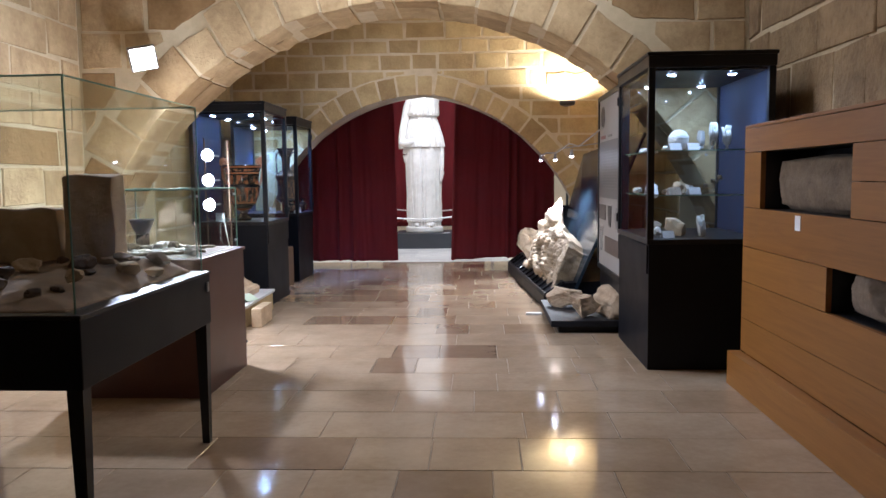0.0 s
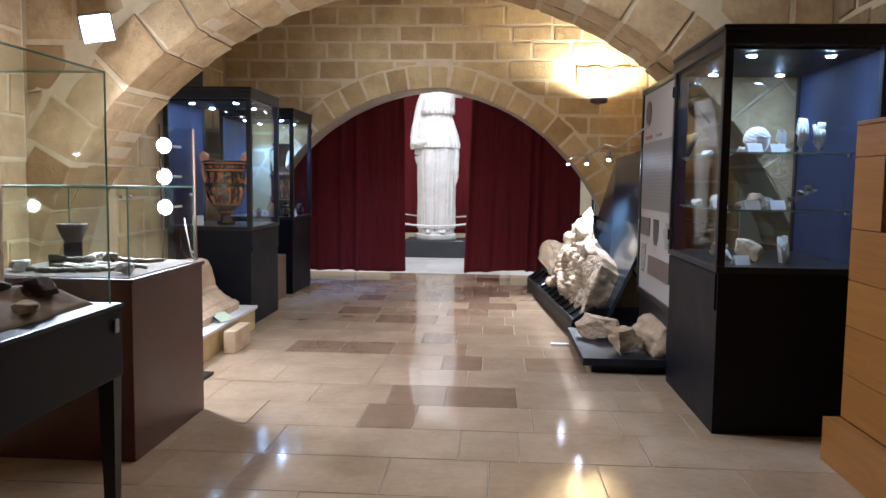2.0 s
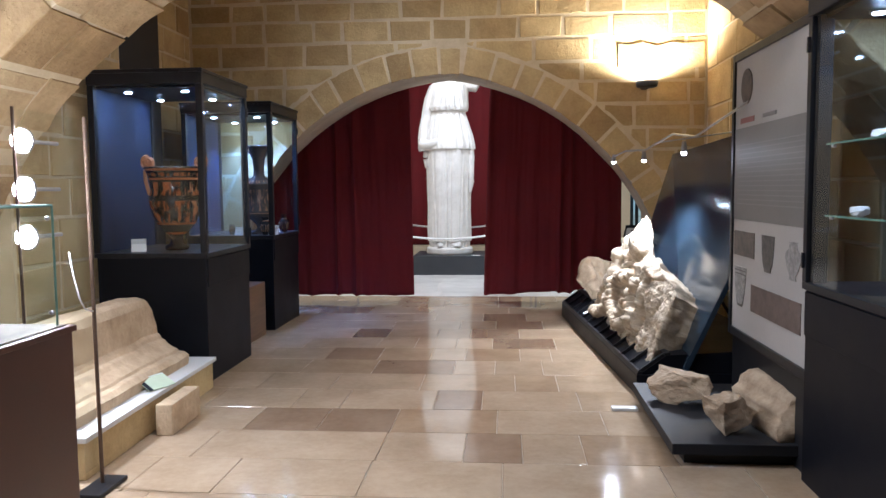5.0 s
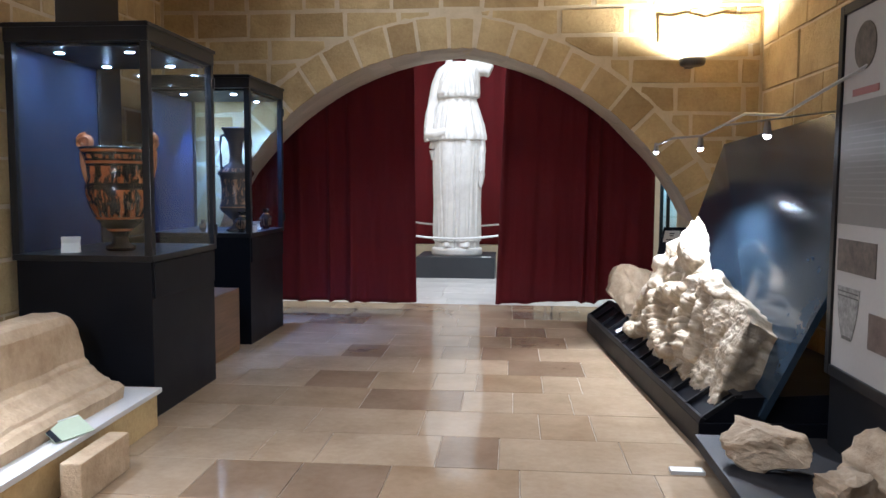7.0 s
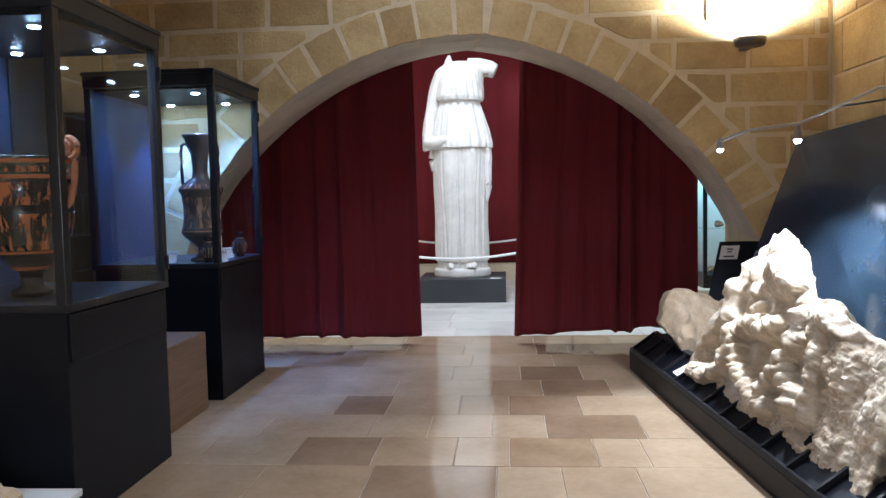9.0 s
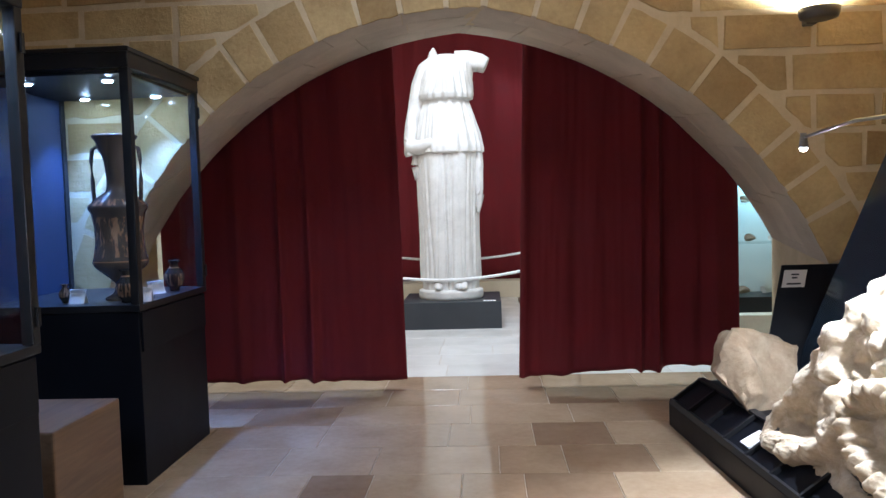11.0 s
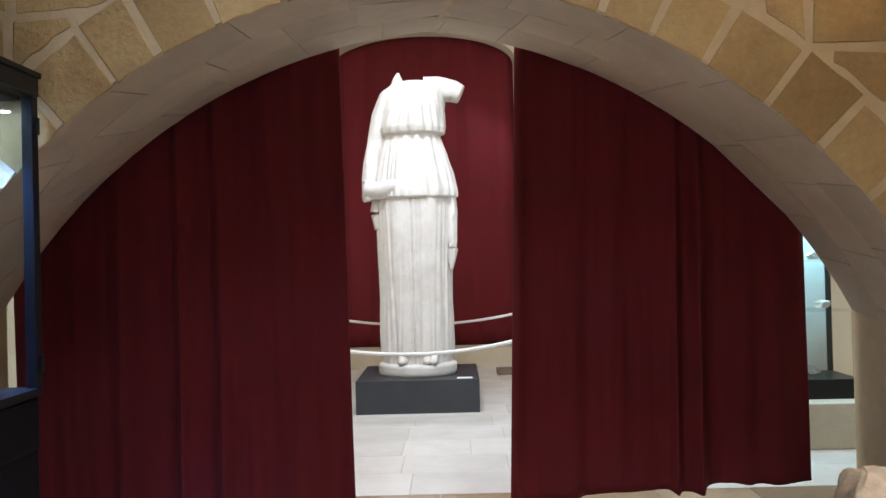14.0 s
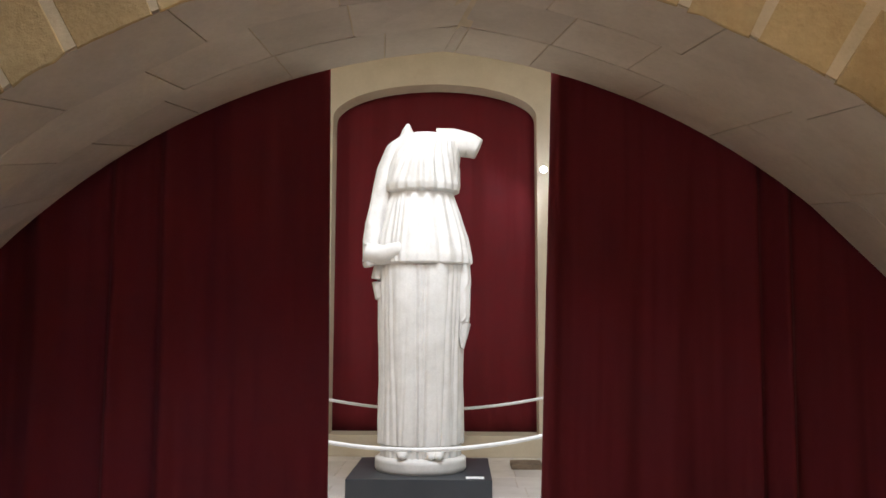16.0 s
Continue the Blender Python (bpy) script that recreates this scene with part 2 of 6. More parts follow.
def rod(bm, a, b, r, n=12, r2=None):
    a, b = Vector(a), Vector(b)
    m = Matrix.Translation((a + b) / 2) @ (b - a).to_track_quat("Z", "Y").to_matrix().to_4x4()
    bmesh.ops.create_cone(bm, cap_ends=True, segments=n, radius1=r, radius2=r if r2 is None else r2, depth=(b - a).length, matrix=m)
    return bm


def tube(bm, pts, r, n=10):
    """A round bar along points."""
    rings = []
    pts = [Vector(p) for p in pts]
    for i, p in enumerate(pts):
        d = (pts[min(i + 1, len(pts) - 1)] - pts[max(i - 1, 0)]).normalized()
        q = d.to_track_quat("Z", "Y")
        rr = r(i / (len(pts) - 1)) if callable(r) else r
        rings.append([bm.verts.new(p + q @ Vector((rr * math.cos(k * math.tau / n), rr * math.sin(k * math.tau / n), 0))) for k in range(n)])
    for a, b in zip(rings, rings[1:]):
        for k in range(n):
            bm.faces.new((a[k], a[(k + 1) % n], b[(k + 1) % n], b[k]))
    bm.faces.new(rings[0][::-1])
    bm.faces.new(rings[-1])
    return bm


def lathe(profile, n=40, wobble=None):
    bm = bmesh.new()
    rings = []
    for r, z in profile:
        rings.append([bm.verts.new((r * math.cos(k * math.tau / n), r * math.sin(k * math.tau / n), z)) for k in range(n)])
    for a, b in zip(rings, rings[1:]):
        for k in range(n):
            bm.faces.new((a[k], a[(k + 1) % n], b[(k + 1) % n], b[k]))
    bm.faces.new(rings[0][::-1])
    bm.faces.new(rings[-1])
    return bm


def smooth(ob):
    for p in ob.data.polygons:
        p.use_smooth = True
    return ob


def sheet_mesh(name, nu, nv, at, close=False):
    """A grid mesh from at(u, v), with u and v from 0 to 1."""
    verts = [at(i / (nu - 1), j / (nv - 1)) for j in range(nv) for i in range(nu)]
    faces = [(j * nu + i, j * nu + i + 1, (j + 1) * nu + i + 1, (j + 1) * nu + i) for j in range(nv - 1) for i in range(nu - 1)]
    me = bpy.data.meshes.new(name)
    me.from_pydata(verts, [], faces)
    return me


def fbm(p, scale, octaves=4):
    return noise.fractal(Vector(p) * scale, 1.0, 2.0, octaves)


def boulder(sx, sy, sz, seed, rough=0.18, cuts=4, flat=True, level=4):
    """A broken stone: a ball pushed towards a box, cut by random planes and roughened; rests on z = 0."""
    rnd = random.Random(seed)
    bm = bmesh.new()
    bmesh.ops.create_icosphere(bm, subdivisions=level, radius=1.0)
    planes = []
    for _ in range(cuts):
        n = Vector((rnd.gauss(0, 1), rnd.gauss(0, 1), rnd.gauss(0, 0.7))).normalized()
        planes.append((n, rnd.uniform(0.5, 0.8)))
    for v in bm.verts:
        p = v.co.copy()
        k = max(abs(p.x), abs(p.y), abs(p.z))
        p = p / k * 0.55 + p * 0.45
        for n, d in planes:
            h = p.dot(n) - d
            if h > 0:
                p -= n * h
        q = p + Vector((seed * 3.1, seed * 1.7, 0))
        p *= 1 + rough * (fbm(q, 1.3, 3) * 0.7 + fbm(q, 4.5, 3) * 0.25)
        v.co = Vector((p.x * sx / 2, p.y * sy / 2, p.z * sz / 2))
    low = min(v.co.z for v in bm.verts)
    for v in bm.verts:
        v.co.z -= low
        if flat and v.co.z < 0.06 * sz:
            v.co.z = 0
    return bm

# ---- structure ----
def piece_mesh(name, poly, place, d0, d1, chamfer=0.008, back=False, jitter=0.0, rnd=random):
    """A stone from its outline in the wall's plane: proud by d1 with chamfered edges."""
    n = len(poly)
    cu, cv = sum(p[0] for p in poly) / n, sum(p[1] for p in poly) / n
    pts = [(u + rnd.uniform(-jitter, jitter), v + rnd.uniform(-jitter, jitter)) for u, v in poly]

    def shrink(p, c):
        du, dv = cu - p[0], cv - p[1]
        k = math.hypot(du, dv) or 1
        return p[0] + du / k * c * 1.3, p[1] + dv / k * c * 1.3

    rings = [(d0, pts), (d1 - chamfer, pts), (d1, [shrink(p, chamfer) for p in pts])]
    verts, faces = [], []
    for d, ring in rings:
        verts += [place(u, v, d) for u, v in ring]
    for r in range(2):
        for i in range(n):
            j = (i + 1) % n
            faces.append((r * n + i, r * n + j, (r + 1) * n + j, (r + 1) * n + i))
    faces.append(tuple(range(2 * n, 3 * n)))
    if back:
        faces.append(tuple(range(n - 1, -1, -1)))
    me = bpy.data.meshes.new(name)
    me.from_pydata(verts, [], faces)
    me.validate()
    bm = bmesh.new()
    bm.from_mesh(me)
    bmesh.ops.recalc_face_normals(bm, faces=bm.faces)
    bm.to_mesh(me)
    bm.free()
    return me


def courses(u0, u1, v0, v1, hs, ws, gap, floor_of=None, rnd=random):
    """Outlines of squared blocks laid in courses over an arch."""
    out = []
    v = v0
    while v < v1 - 0.05:
        h = min(rnd.uniform(*hs), v1 - v)
        u = u0 - rnd.uniform(0, ws[0] * 0.6)
        while u < u1 - 0.02:
            w = rnd.uniform(*ws)
            a, b = max(u, u0) + gap / 2, min(u + w, u1) - gap / 2
            u += w
            if b - a < 0.05:
                continue
            lo, hi = v + gap / 2, v + h - gap / 2
            if floor_of is None:
                out.append([(a, lo), (b, lo), (b, hi), (a, hi)])
                continue
            us = [a + (b - a) * i / 8 for i in range(9)]
            keep = [(q, max(lo, floor_of(q))) for q in us]
            run = [k for k in keep if k[1] < hi - 0.03]
            if len(run) < 2:
                continue
            if all(abs(k[1] - lo) < 1e-6 for k in run):
                run = [run[0], run[-1]]
            out.append(run + [(run[-1][0], hi), (run[0][0], hi)])
        v += h
    return out


def two_arcs(left, right, x0, x1, n=24):
    """An uneven arch: a left and a right arc (centre x, centre z, radius) that meet in a blunt point, on upright jambs."""
    def height(x, c):
        return c[1] + math.sqrt(max(0.0, c[2] ** 2 - (x - c[0]) ** 2))
    lo, hi = -1.2, 0.8
    for _ in range(40):
        mid = (lo + hi) / 2
        lo, hi = (mid, hi) if height(mid, left) < height(mid, right) else (lo, mid)
    def angle(x, c):
        return math.acos(max(-1.0, min(1.0, (c[0] - x) / c[2])))
    out = [(x0, 0.0)]
    for c, a, b in ((left, max(x0, left[0] - left[2]), lo), (right, lo, x1)):
        a0, a1 = angle(a, c), angle(b, c)
        out += [(c[0] - c[2] * math.cos(a0 + (a1 - a0) * i / n), c[1] + c[2] * math.sin(a0 + (a1 - a0) * i / n)) for i in range(n + 1)]
    return out + [(x1, 0.0)], lo


def round_arch(cx, cz, r, n=40):
    return [(cx - r, 0.0)] + [(cx - r * math.cos(math.pi * i / n), cz + r * math.sin(math.pi * i / n)) for i in range(n + 1)] + [(cx + r, 0.0)]


def arch_wall(name, x0, x1, z1, y0, y1, front_arc, back_arc, material):
    """A wall with an arched opening through it, whose soffit may splay from front to back."""
    bm = bmesh.new()
    for y, flip, arc in ((y0, False, front_arc), (y1, True, back_arc)):
        low = [(x0, 0.0)] + arc + [(x1, 0.0)] if x0 < arc[0][0] and x1 > arc[-1][0] else arc
        top = [(min(max(x, x0), x1), z1) for x, _ in low]
        a = [bm.verts.new((x, y, z)) for x, z in low]
        b = [bm.verts.new((x, y, z)) for x, z in top]
        for i in range(len(low) - 1):
            q = (a[i], a[i + 1], b[i + 1], b[i])
            if abs(low[i][0] - low[i + 1][0]) < 1e-6:
                continue
            bm.faces.new(q if not flip else q[::-1])
    s = [[bm.verts.new((x, y, z)) for x, z in arc] for y, arc in ((y0, front_arc), (y1, back_arc))]
    for i in range(len(front_arc) - 1):
        bm.faces.new((s[0][i + 1], s[0][i], s[1][i], s[1][i + 1]))
    bmesh.ops.remove_doubles(bm, verts=bm.verts, dist=1e-5)
    ob = part(name, bm, material)
    return tagged(ob, kind="structure")


def plain_wall(name, x0, x1, y0, y1, z0, z1, material, label="", category="wall"):
    ob = part(name, box(x0, x1, y0, y1, z0, z1, 0), material)
    return tagged(ob, label, category, kind="structure")


WALL_Y, WALL_T = 10.96, 1.0
# the far arch: left and right arcs of its front edge and of its back edge
FAR_L, FAR_RT = (-0.368, 0.193, 2.359), (-0.742, -0.176, 2.772)
BACK_L, BACK_RT = (-0.191, -0.343, 2.964), (-0.751, -0.225, 2.858)
JAMB_L, JAMB_R = -2.72, 1.8


def swollen(c, d):
    return c[0], c[1], c[2] + d


FAR_FRONT, FAR_APEX = two_arcs(swollen(FAR_L, 0.012), swollen(FAR_RT, 0.012), JAMB_L - 0.012, JAMB_R + 0.012)
FAR_BACK, _ = two_arcs(swollen(BACK_L, 0.012), swollen(BACK_RT, 0.012), JAMB_L - 0.012, JAMB_R + 0.012)
NEAR_Y0, NEAR_Y1, NEAR_CX, NEAR_CZ, NEAR_R = 6.45, 7.2, -0.22, 0.0, 2.85
X_LEFT, X_RIGHT, X_FARLEFT, X_FARRIGHT = -3.0, 2.64, -3.14, 2.29
TOP = 3.7

# bedding of the floor, under the slabs
floor = tagged(part("floor", box(-3.6, 3.2, -3.0, 18.6, -0.12, -0.005, 0), M_GROUT), "polished beige stone slab floor", "floor", kind="structure")

# far wall with the curtained arch
wall_far = tagged(arch_wall("wall_far", -3.6, 3.2, 5.3, WALL_Y + 0.012, WALL_Y + WALL_T, FAR_FRONT, FAR_BACK, M_MORTAR), "yellow stone block wall with pale joints and an arch", "wall")
# near transverse arch
wall_near = tagged(arch_wall("wall_arch", -3.3, 2.95, 4.4, NEAR_Y0 + 0.008, NEAR_Y1 - 0.008, round_arch(NEAR_CX, NEAR_CZ, NEAR_R + 0.007), round_arch(NEAR_CX, NEAR_CZ, NEAR_R + 0.007), M_MORTAR), "rough stone transverse arch across the room", "wall")
# side walls
wall_left = plain_wall("wall_left", X_LEFT - 0.3, X_LEFT - 0.02, -3.0, NEAR_Y0 + 0.02, 0, 4.4, M_MORTAR, "rough stone side wall")
wall_right = plain_wall("wall_right", X_RIGHT + 0.03, X_RIGHT + 0.33, -3.0, NEAR_Y0 + 0.02, 0, 4.4, M_MORTAR, "weathered rough stone side wall")
wall_left_far = plain_wall("wall_left_far", X_FARLEFT - 0.3, X_FARLEFT - 0.012, NEAR_Y1 - 0.02, WALL_Y + 0.012, 0, 4.4, M_MORTAR, "yellow stone side wall of the far bay")
# pier in front of the side wall, with the recess behind it
wall_left_pier = plain_wall("wall_left_pier", X_FARLEFT - 0.005, -2.722, NEAR_Y1 - 0.02, 8.58, 0, 4.4, M_MORTAR, "yellow stone pier of the far bay")
wall_right_far = plain_wall("wall_right_far", X_FARRIGHT + 0.012, X_FARRIGHT + 0.5, NEAR_Y1 - 0.02, WALL_Y + 0.012, 0, 4.4, M_MORTAR, "yellow stone side wall of the far bay")
wall_behind = plain_wall("wall_behind", X_LEFT - 0.3, X_RIGHT + 0.33, -3.3, -3.0, 0, 4.4, M_VAULT, "plain stone end wall")


def vault(name, x0, x1, y0, y1, spring, rise):
    def at(u, v):
        a = math.pi * u
        return ((x0 + x1) / 2 - (x1 - x0) / 2 * math.cos(a), y0 + (y1 - y0) * v, spring + rise * math.sin(a))
    me = sheet_mesh(name, 33, 3, at)
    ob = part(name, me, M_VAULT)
    s = ob.modifiers.new("thick", "SOLIDIFY")
    s.thickness, s.offset = 0.12, 1.0
    return tagged(smooth(ob), "stone barrel vault", "ceiling", kind="structure")


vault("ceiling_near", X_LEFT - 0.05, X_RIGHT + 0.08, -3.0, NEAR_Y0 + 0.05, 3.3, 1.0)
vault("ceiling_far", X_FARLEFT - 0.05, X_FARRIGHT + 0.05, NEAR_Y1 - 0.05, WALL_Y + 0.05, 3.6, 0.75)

# the statue's room
BY1 = 17.65
tagged(part("ceiling_back", box(-3.9, 3.4, WALL_Y + WALL_T, BY1 + 0.75, 5.3, 5.45, 0), M_PLASTER), "plain plaster ceiling", "ceiling", kind="structure")
plain_wall("wall_back_left", -3.9, -3.6, WALL_Y + WALL_T, BY1 + 0.3, 0, 5.3, M_PLASTER, "cream plaster wall")
plain_wall("wall_back_right", 3.2, 3.4, WALL_Y + WALL_T, BY1 + 0.3, 0, 5.3, M_PLASTER, "cream plaster wall")


def stones(parent, outlines, place, material, name="stone", depth=(0.006, 0.016), chamfer=0.008, jitter=0.004, seed=1):
    rnd = random.Random(seed)
    for poly in outlines:
        d = rnd.uniform(*depth)
        ob = part(name, piece_mesh(name, poly, place, 0.0 if depth[0] > 0 else depth[0], d, chamfer, jitter=jitter, rnd=rnd), material, parent)
        ob.parent = parent


def sector(cx, cz, r0, r1, a0, a1, n=4):
    inner = [(cx - r0 * math.cos(a0 + (a1 - a0) * i / n), cz + r0 * math.sin(a0 + (a1 - a0) * i / n)) for i in range(n + 1)]
    outer = [(cx - r1 * math.cos(a0 + (a1 - a0) * i / n), cz + r1 * math.sin(a0 + (a1 - a0) * i / n)) for i in range(n + 1)]
    return inner + outer[::-1]

# ---- display cases ----
def pane(name, x0, x1, y0, y1, z0, z1, parent, material=None):
    ob = part(name, box(x0, x1, y0, y1, z0, z1, 0), material or M_GLASS, parent)
    ob.visible_shadow = False
    return ob


def display_case(at, w, d, h, base_h, lined, label, lamps, watts, drawers=1, colour=(0.62, 0.79, 1.0), back=1.0, cone=112):
    """A tall glazed case: origin at the floor, front-left corner; lined: which side is blue, 'l' or 'r'."""
    c = thing("display_cabinet", at, label, "display cabinet", "tall display cabinets")
    head = h - 0.105
    p = 0.045
    part("base", box(0.015, w - 0.015, 0.015, d - 0.015, 0, base_h - 0.012), M_BLACK, c)
    side = 0.0 if lined == "r" else w - 0.012
    # drawer front on the aisle side
    x = 0.003 if lined == "r" else w - 0.015
    part("drawer_front", box(x, x + 0.012, 0.03, d - 0.03, base_h - 0.22, base_h - 0.02, 0.003), M_BLACK, c)
    part("deck", box(0, w, 0, d, base_h - 0.012, base_h + 0.022, 0.004), M_FRAME, c)
    part("head", box(-0.004, w + 0.004, -0.004, d + 0.004, head, h, 0.006), M_FRAME, c)
    part("cornice", box(-0.012, w + 0.012, -0.012, d + 0.012, h - 0.028, h - 0.004, 0.004), M_FRAME, c)
    for x in (0, w - p):
        for y in (0, d - p):
            part("post", box(x, x + p, y, y + p, base_h + 0.022, head, 0.004), M_FRAME, c)
    pane("front_pane", p, w - p, 0.012, 0.018, base_h + 0.02, head, c)
    pane("back_pane", p, w - p, d - 0.018, d - 0.012, base_h + 0.02, head, c)
    if lined == "r":
        part("lining", box(w - 0.035, w - 0.02, p, d - p, base_h + 0.022, head, 0.002), M_BLUE, c, "blue fabric side panel")
        pane("side_pane", 0.012, 0.018, p, d - p, base_h + 0.02, head, c)
    else:
        part("lining", box(0.02, 0.035, p, d - p, base_h + 0.022, head, 0.002), M_BLUE, c, "blue fabric side panel")
        pane("side_pane", w - 0.018, w - 0.012, p, d - p, base_h + 0.02, head, c)
    part("soffit", box(p, w - p, p, d - p, head - 0.02, head - 0.002, 0.002), M_BLACK, c)
    hx = -0.012 if lined == "r" else w + 0.002
    for z in (base_h + 0.12, head - 0.12):
        part("hinge", box(hx, hx + 0.012, d - 0.03, d - 0.012, z - 0.035, z + 0.035, 0.003), M_FRAME, c)
    for lx, ly in lamps:
        bm = bmesh.new()
        rod(bm, (lx, ly, head - 0.03), (lx, ly, head - 0.018), 0.034, 20)
        dl = part("downlight", bm, M_STEEL, c)
        bm = bmesh.new()
        rod(bm, (lx, ly, head - 0.0335), (lx, ly, head - 0.0305), 0.023, 20)
        part("lens", bm, M_LEDCOLD, dl)
        m = Vector(at)
        spot_lamp((m.x + lx, m.y + ly, m.z + head - 0.05), (m.x + lx, m.y + ly, 0), watts * (1.0 if ly < d / 2 else back), cone, colour, 0.02, 0.8)
    return c


RC = (1.58, 5.22, 0.0)
display_case(RC, 0.85, 1.16, 2.2, 0.9, "r", "tall black display case with cold-lit glass shelves of marble fragments", ((0.2, 0.2), (0.62, 0.2), (0.2, 0.95), (0.62, 0.95)), 10)
L1 = (-2.66, 7.98, 0.0)
display_case(L1, 0.82, 0.93, 2.2, 0.9, "l", "tall black display case holding a large painted krater", ((0.2, 0.2), (0.62, 0.2), (0.2, 0.72), (0.62, 0.72)), 9)
L2 = (-2.86, 10.0, 0.0)
display_case(L2, 0.88, 0.92, 2.2, 0.9, "l", "tall black display case holding a slender amphora", ((0.25, 0.2), (0.68, 0.2), (0.25, 0.78), (0.68, 0.78)), 27, colour=(0.30, 0.52, 1.25), back=3.6, cone=88)


# ---- painted vases ----
def figure_glaze(name, dark, red, bands, figures):
    """Black-glazed pottery with red bands and plain red figure patches; z in the vase's own height."""
    m, t, b = nodes_of(name)
    co = t.nodes.new("ShaderNodeTexCoord")
    sep = t.nodes.new("ShaderNodeSeparateXYZ")
    t.links.new(co.outputs["Object"], sep.inputs[0])
    ramp = t.nodes.new("ShaderNodeValToRGB")
    ramp.color_ramp.interpolation = "CONSTANT"
    e = ramp.color_ramp.elements
    e[0].position, e[0].color = 0, (0, 0, 0, 1)
    e[1].position, e[1].color = 0.999, (0, 0, 0, 1)
    for a, z, v in bands:
        k = e.new(a)
        k.color = (v, v, v, 1)
        k = e.new(z)
        k.color = (0, 0, 0, 1)
    t.links.new(sep.outputs[2], ramp.inputs[0])
    at = t.nodes.new("ShaderNodeMath")
    at.operation = "ARCTAN2"
    t.links.new(sep.outputs[1], at.inputs[0])
    t.links.new(sep.outputs[0], at.inputs[1])
    comb = t.nodes.new("ShaderNodeCombineXYZ")
    sc = t.nodes.new("ShaderNodeMath")
    sc.operation = "MULTIPLY"
    sc.inputs[1].default_value = figures
    t.links.new(at.outputs[0], sc.inputs[0])
    t.links.new(sc.outputs[0], comb.inputs[0])
    zz = t.nodes.new("ShaderNodeMath")
    zz.operation = "MULTIPLY"
    zz.inputs[1].default_value = 7.0
    t.links.new(sep.outputs[2], zz.inputs[0])
    t.links.new(zz.outputs[0], comb.inputs[1])
    n = add(t, "ShaderNodeTexNoise", Scale=1.3, Detail=4.0, Roughness=0.62)
    t.links.new(comb.outputs[0], n.inputs["Vector"])
    gt = t.nodes.new("ShaderNodeMapRange")
    gt.inputs[1].default_value, gt.inputs[2].default_value = 0.5, 0.54
    t.links.new(n.outputs["Fac"], gt.inputs[0])
    # full bands where the ramp is white, figures where it is grey
    half = t.nodes.new("ShaderNodeMath")
    half.operation = "GREATER_THAN"
    half.inputs[1].default_value = 0.75
    t.links.new(ramp.outputs[0], half.inputs[0])
    some = t.nodes.new("ShaderNodeMath")
    some.operation = "GREATER_THAN"
    some.inputs[1].default_value = 0.2
    t.links.new(ramp.outputs[0], some.inputs[0])
    fig = t.nodes.new("ShaderNodeMath")
    fig.operation = "MULTIPLY"
    t.links.new(some.outputs[0], fig.inputs[0])
    t.links.new(gt.outputs[0], fig.inputs[1])
    mxn = t.nodes.new("ShaderNodeMath")
    mxn.operation = "MAXIMUM"
    t.links.new(half.outputs[0], mxn.inputs[0])
    t.links.new(fig.outputs[0], mxn.inputs[1])
    mix = t.nodes.new("ShaderNodeMix")
    mix.data_type = "RGBA"
    mix.inputs[6].default_value, mix.inputs[7].default_value = (*dark, 1), (*red, 1)
    t.links.new(mxn.outputs[0], mix.inputs[0])
    t.links.new(mix.outputs[2], b.inputs["Base Color"])
    b.inputs["Roughness"].default_value = 0.2
    return m


M_KRATER = figure_glaze("red_figure_glaze", (0.012, 0.010, 0.010), (0.34, 0.105, 0.036), ((0.115, 0.13, 1.0), (0.19, 0.2, 1.0), (0.205, 0.36, 0.5), (0.4, 0.5, 0.5), (0.515, 0.53, 1.0), (0.54, 0.565, 0.5), (0.58, 0.595, 1.0)), 3.2)
M_AMPHORA = figure_glaze("worn_figure_glaze", (0.10, 0.078, 0.066), (0.34, 0.19, 0.11), ((0.2, 0.21, 1.0), (0.23, 0.44, 0.5), (0.5, 0.53, 0.5)), 2.6)
M_JUG = figure_glaze("small_jug_glaze", (0.03, 0.025, 0.022), (0.30, 0.17, 0.10), ((0.03, 0.1, 0.5), (0.13, 0.14, 1.0)), 2.5)
M_REDCLAY = surface("orange_clay", (0.36, 0.13, 0.05), (0.50, 0.20, 0.085), 0.5, 14, 90, 0.2)


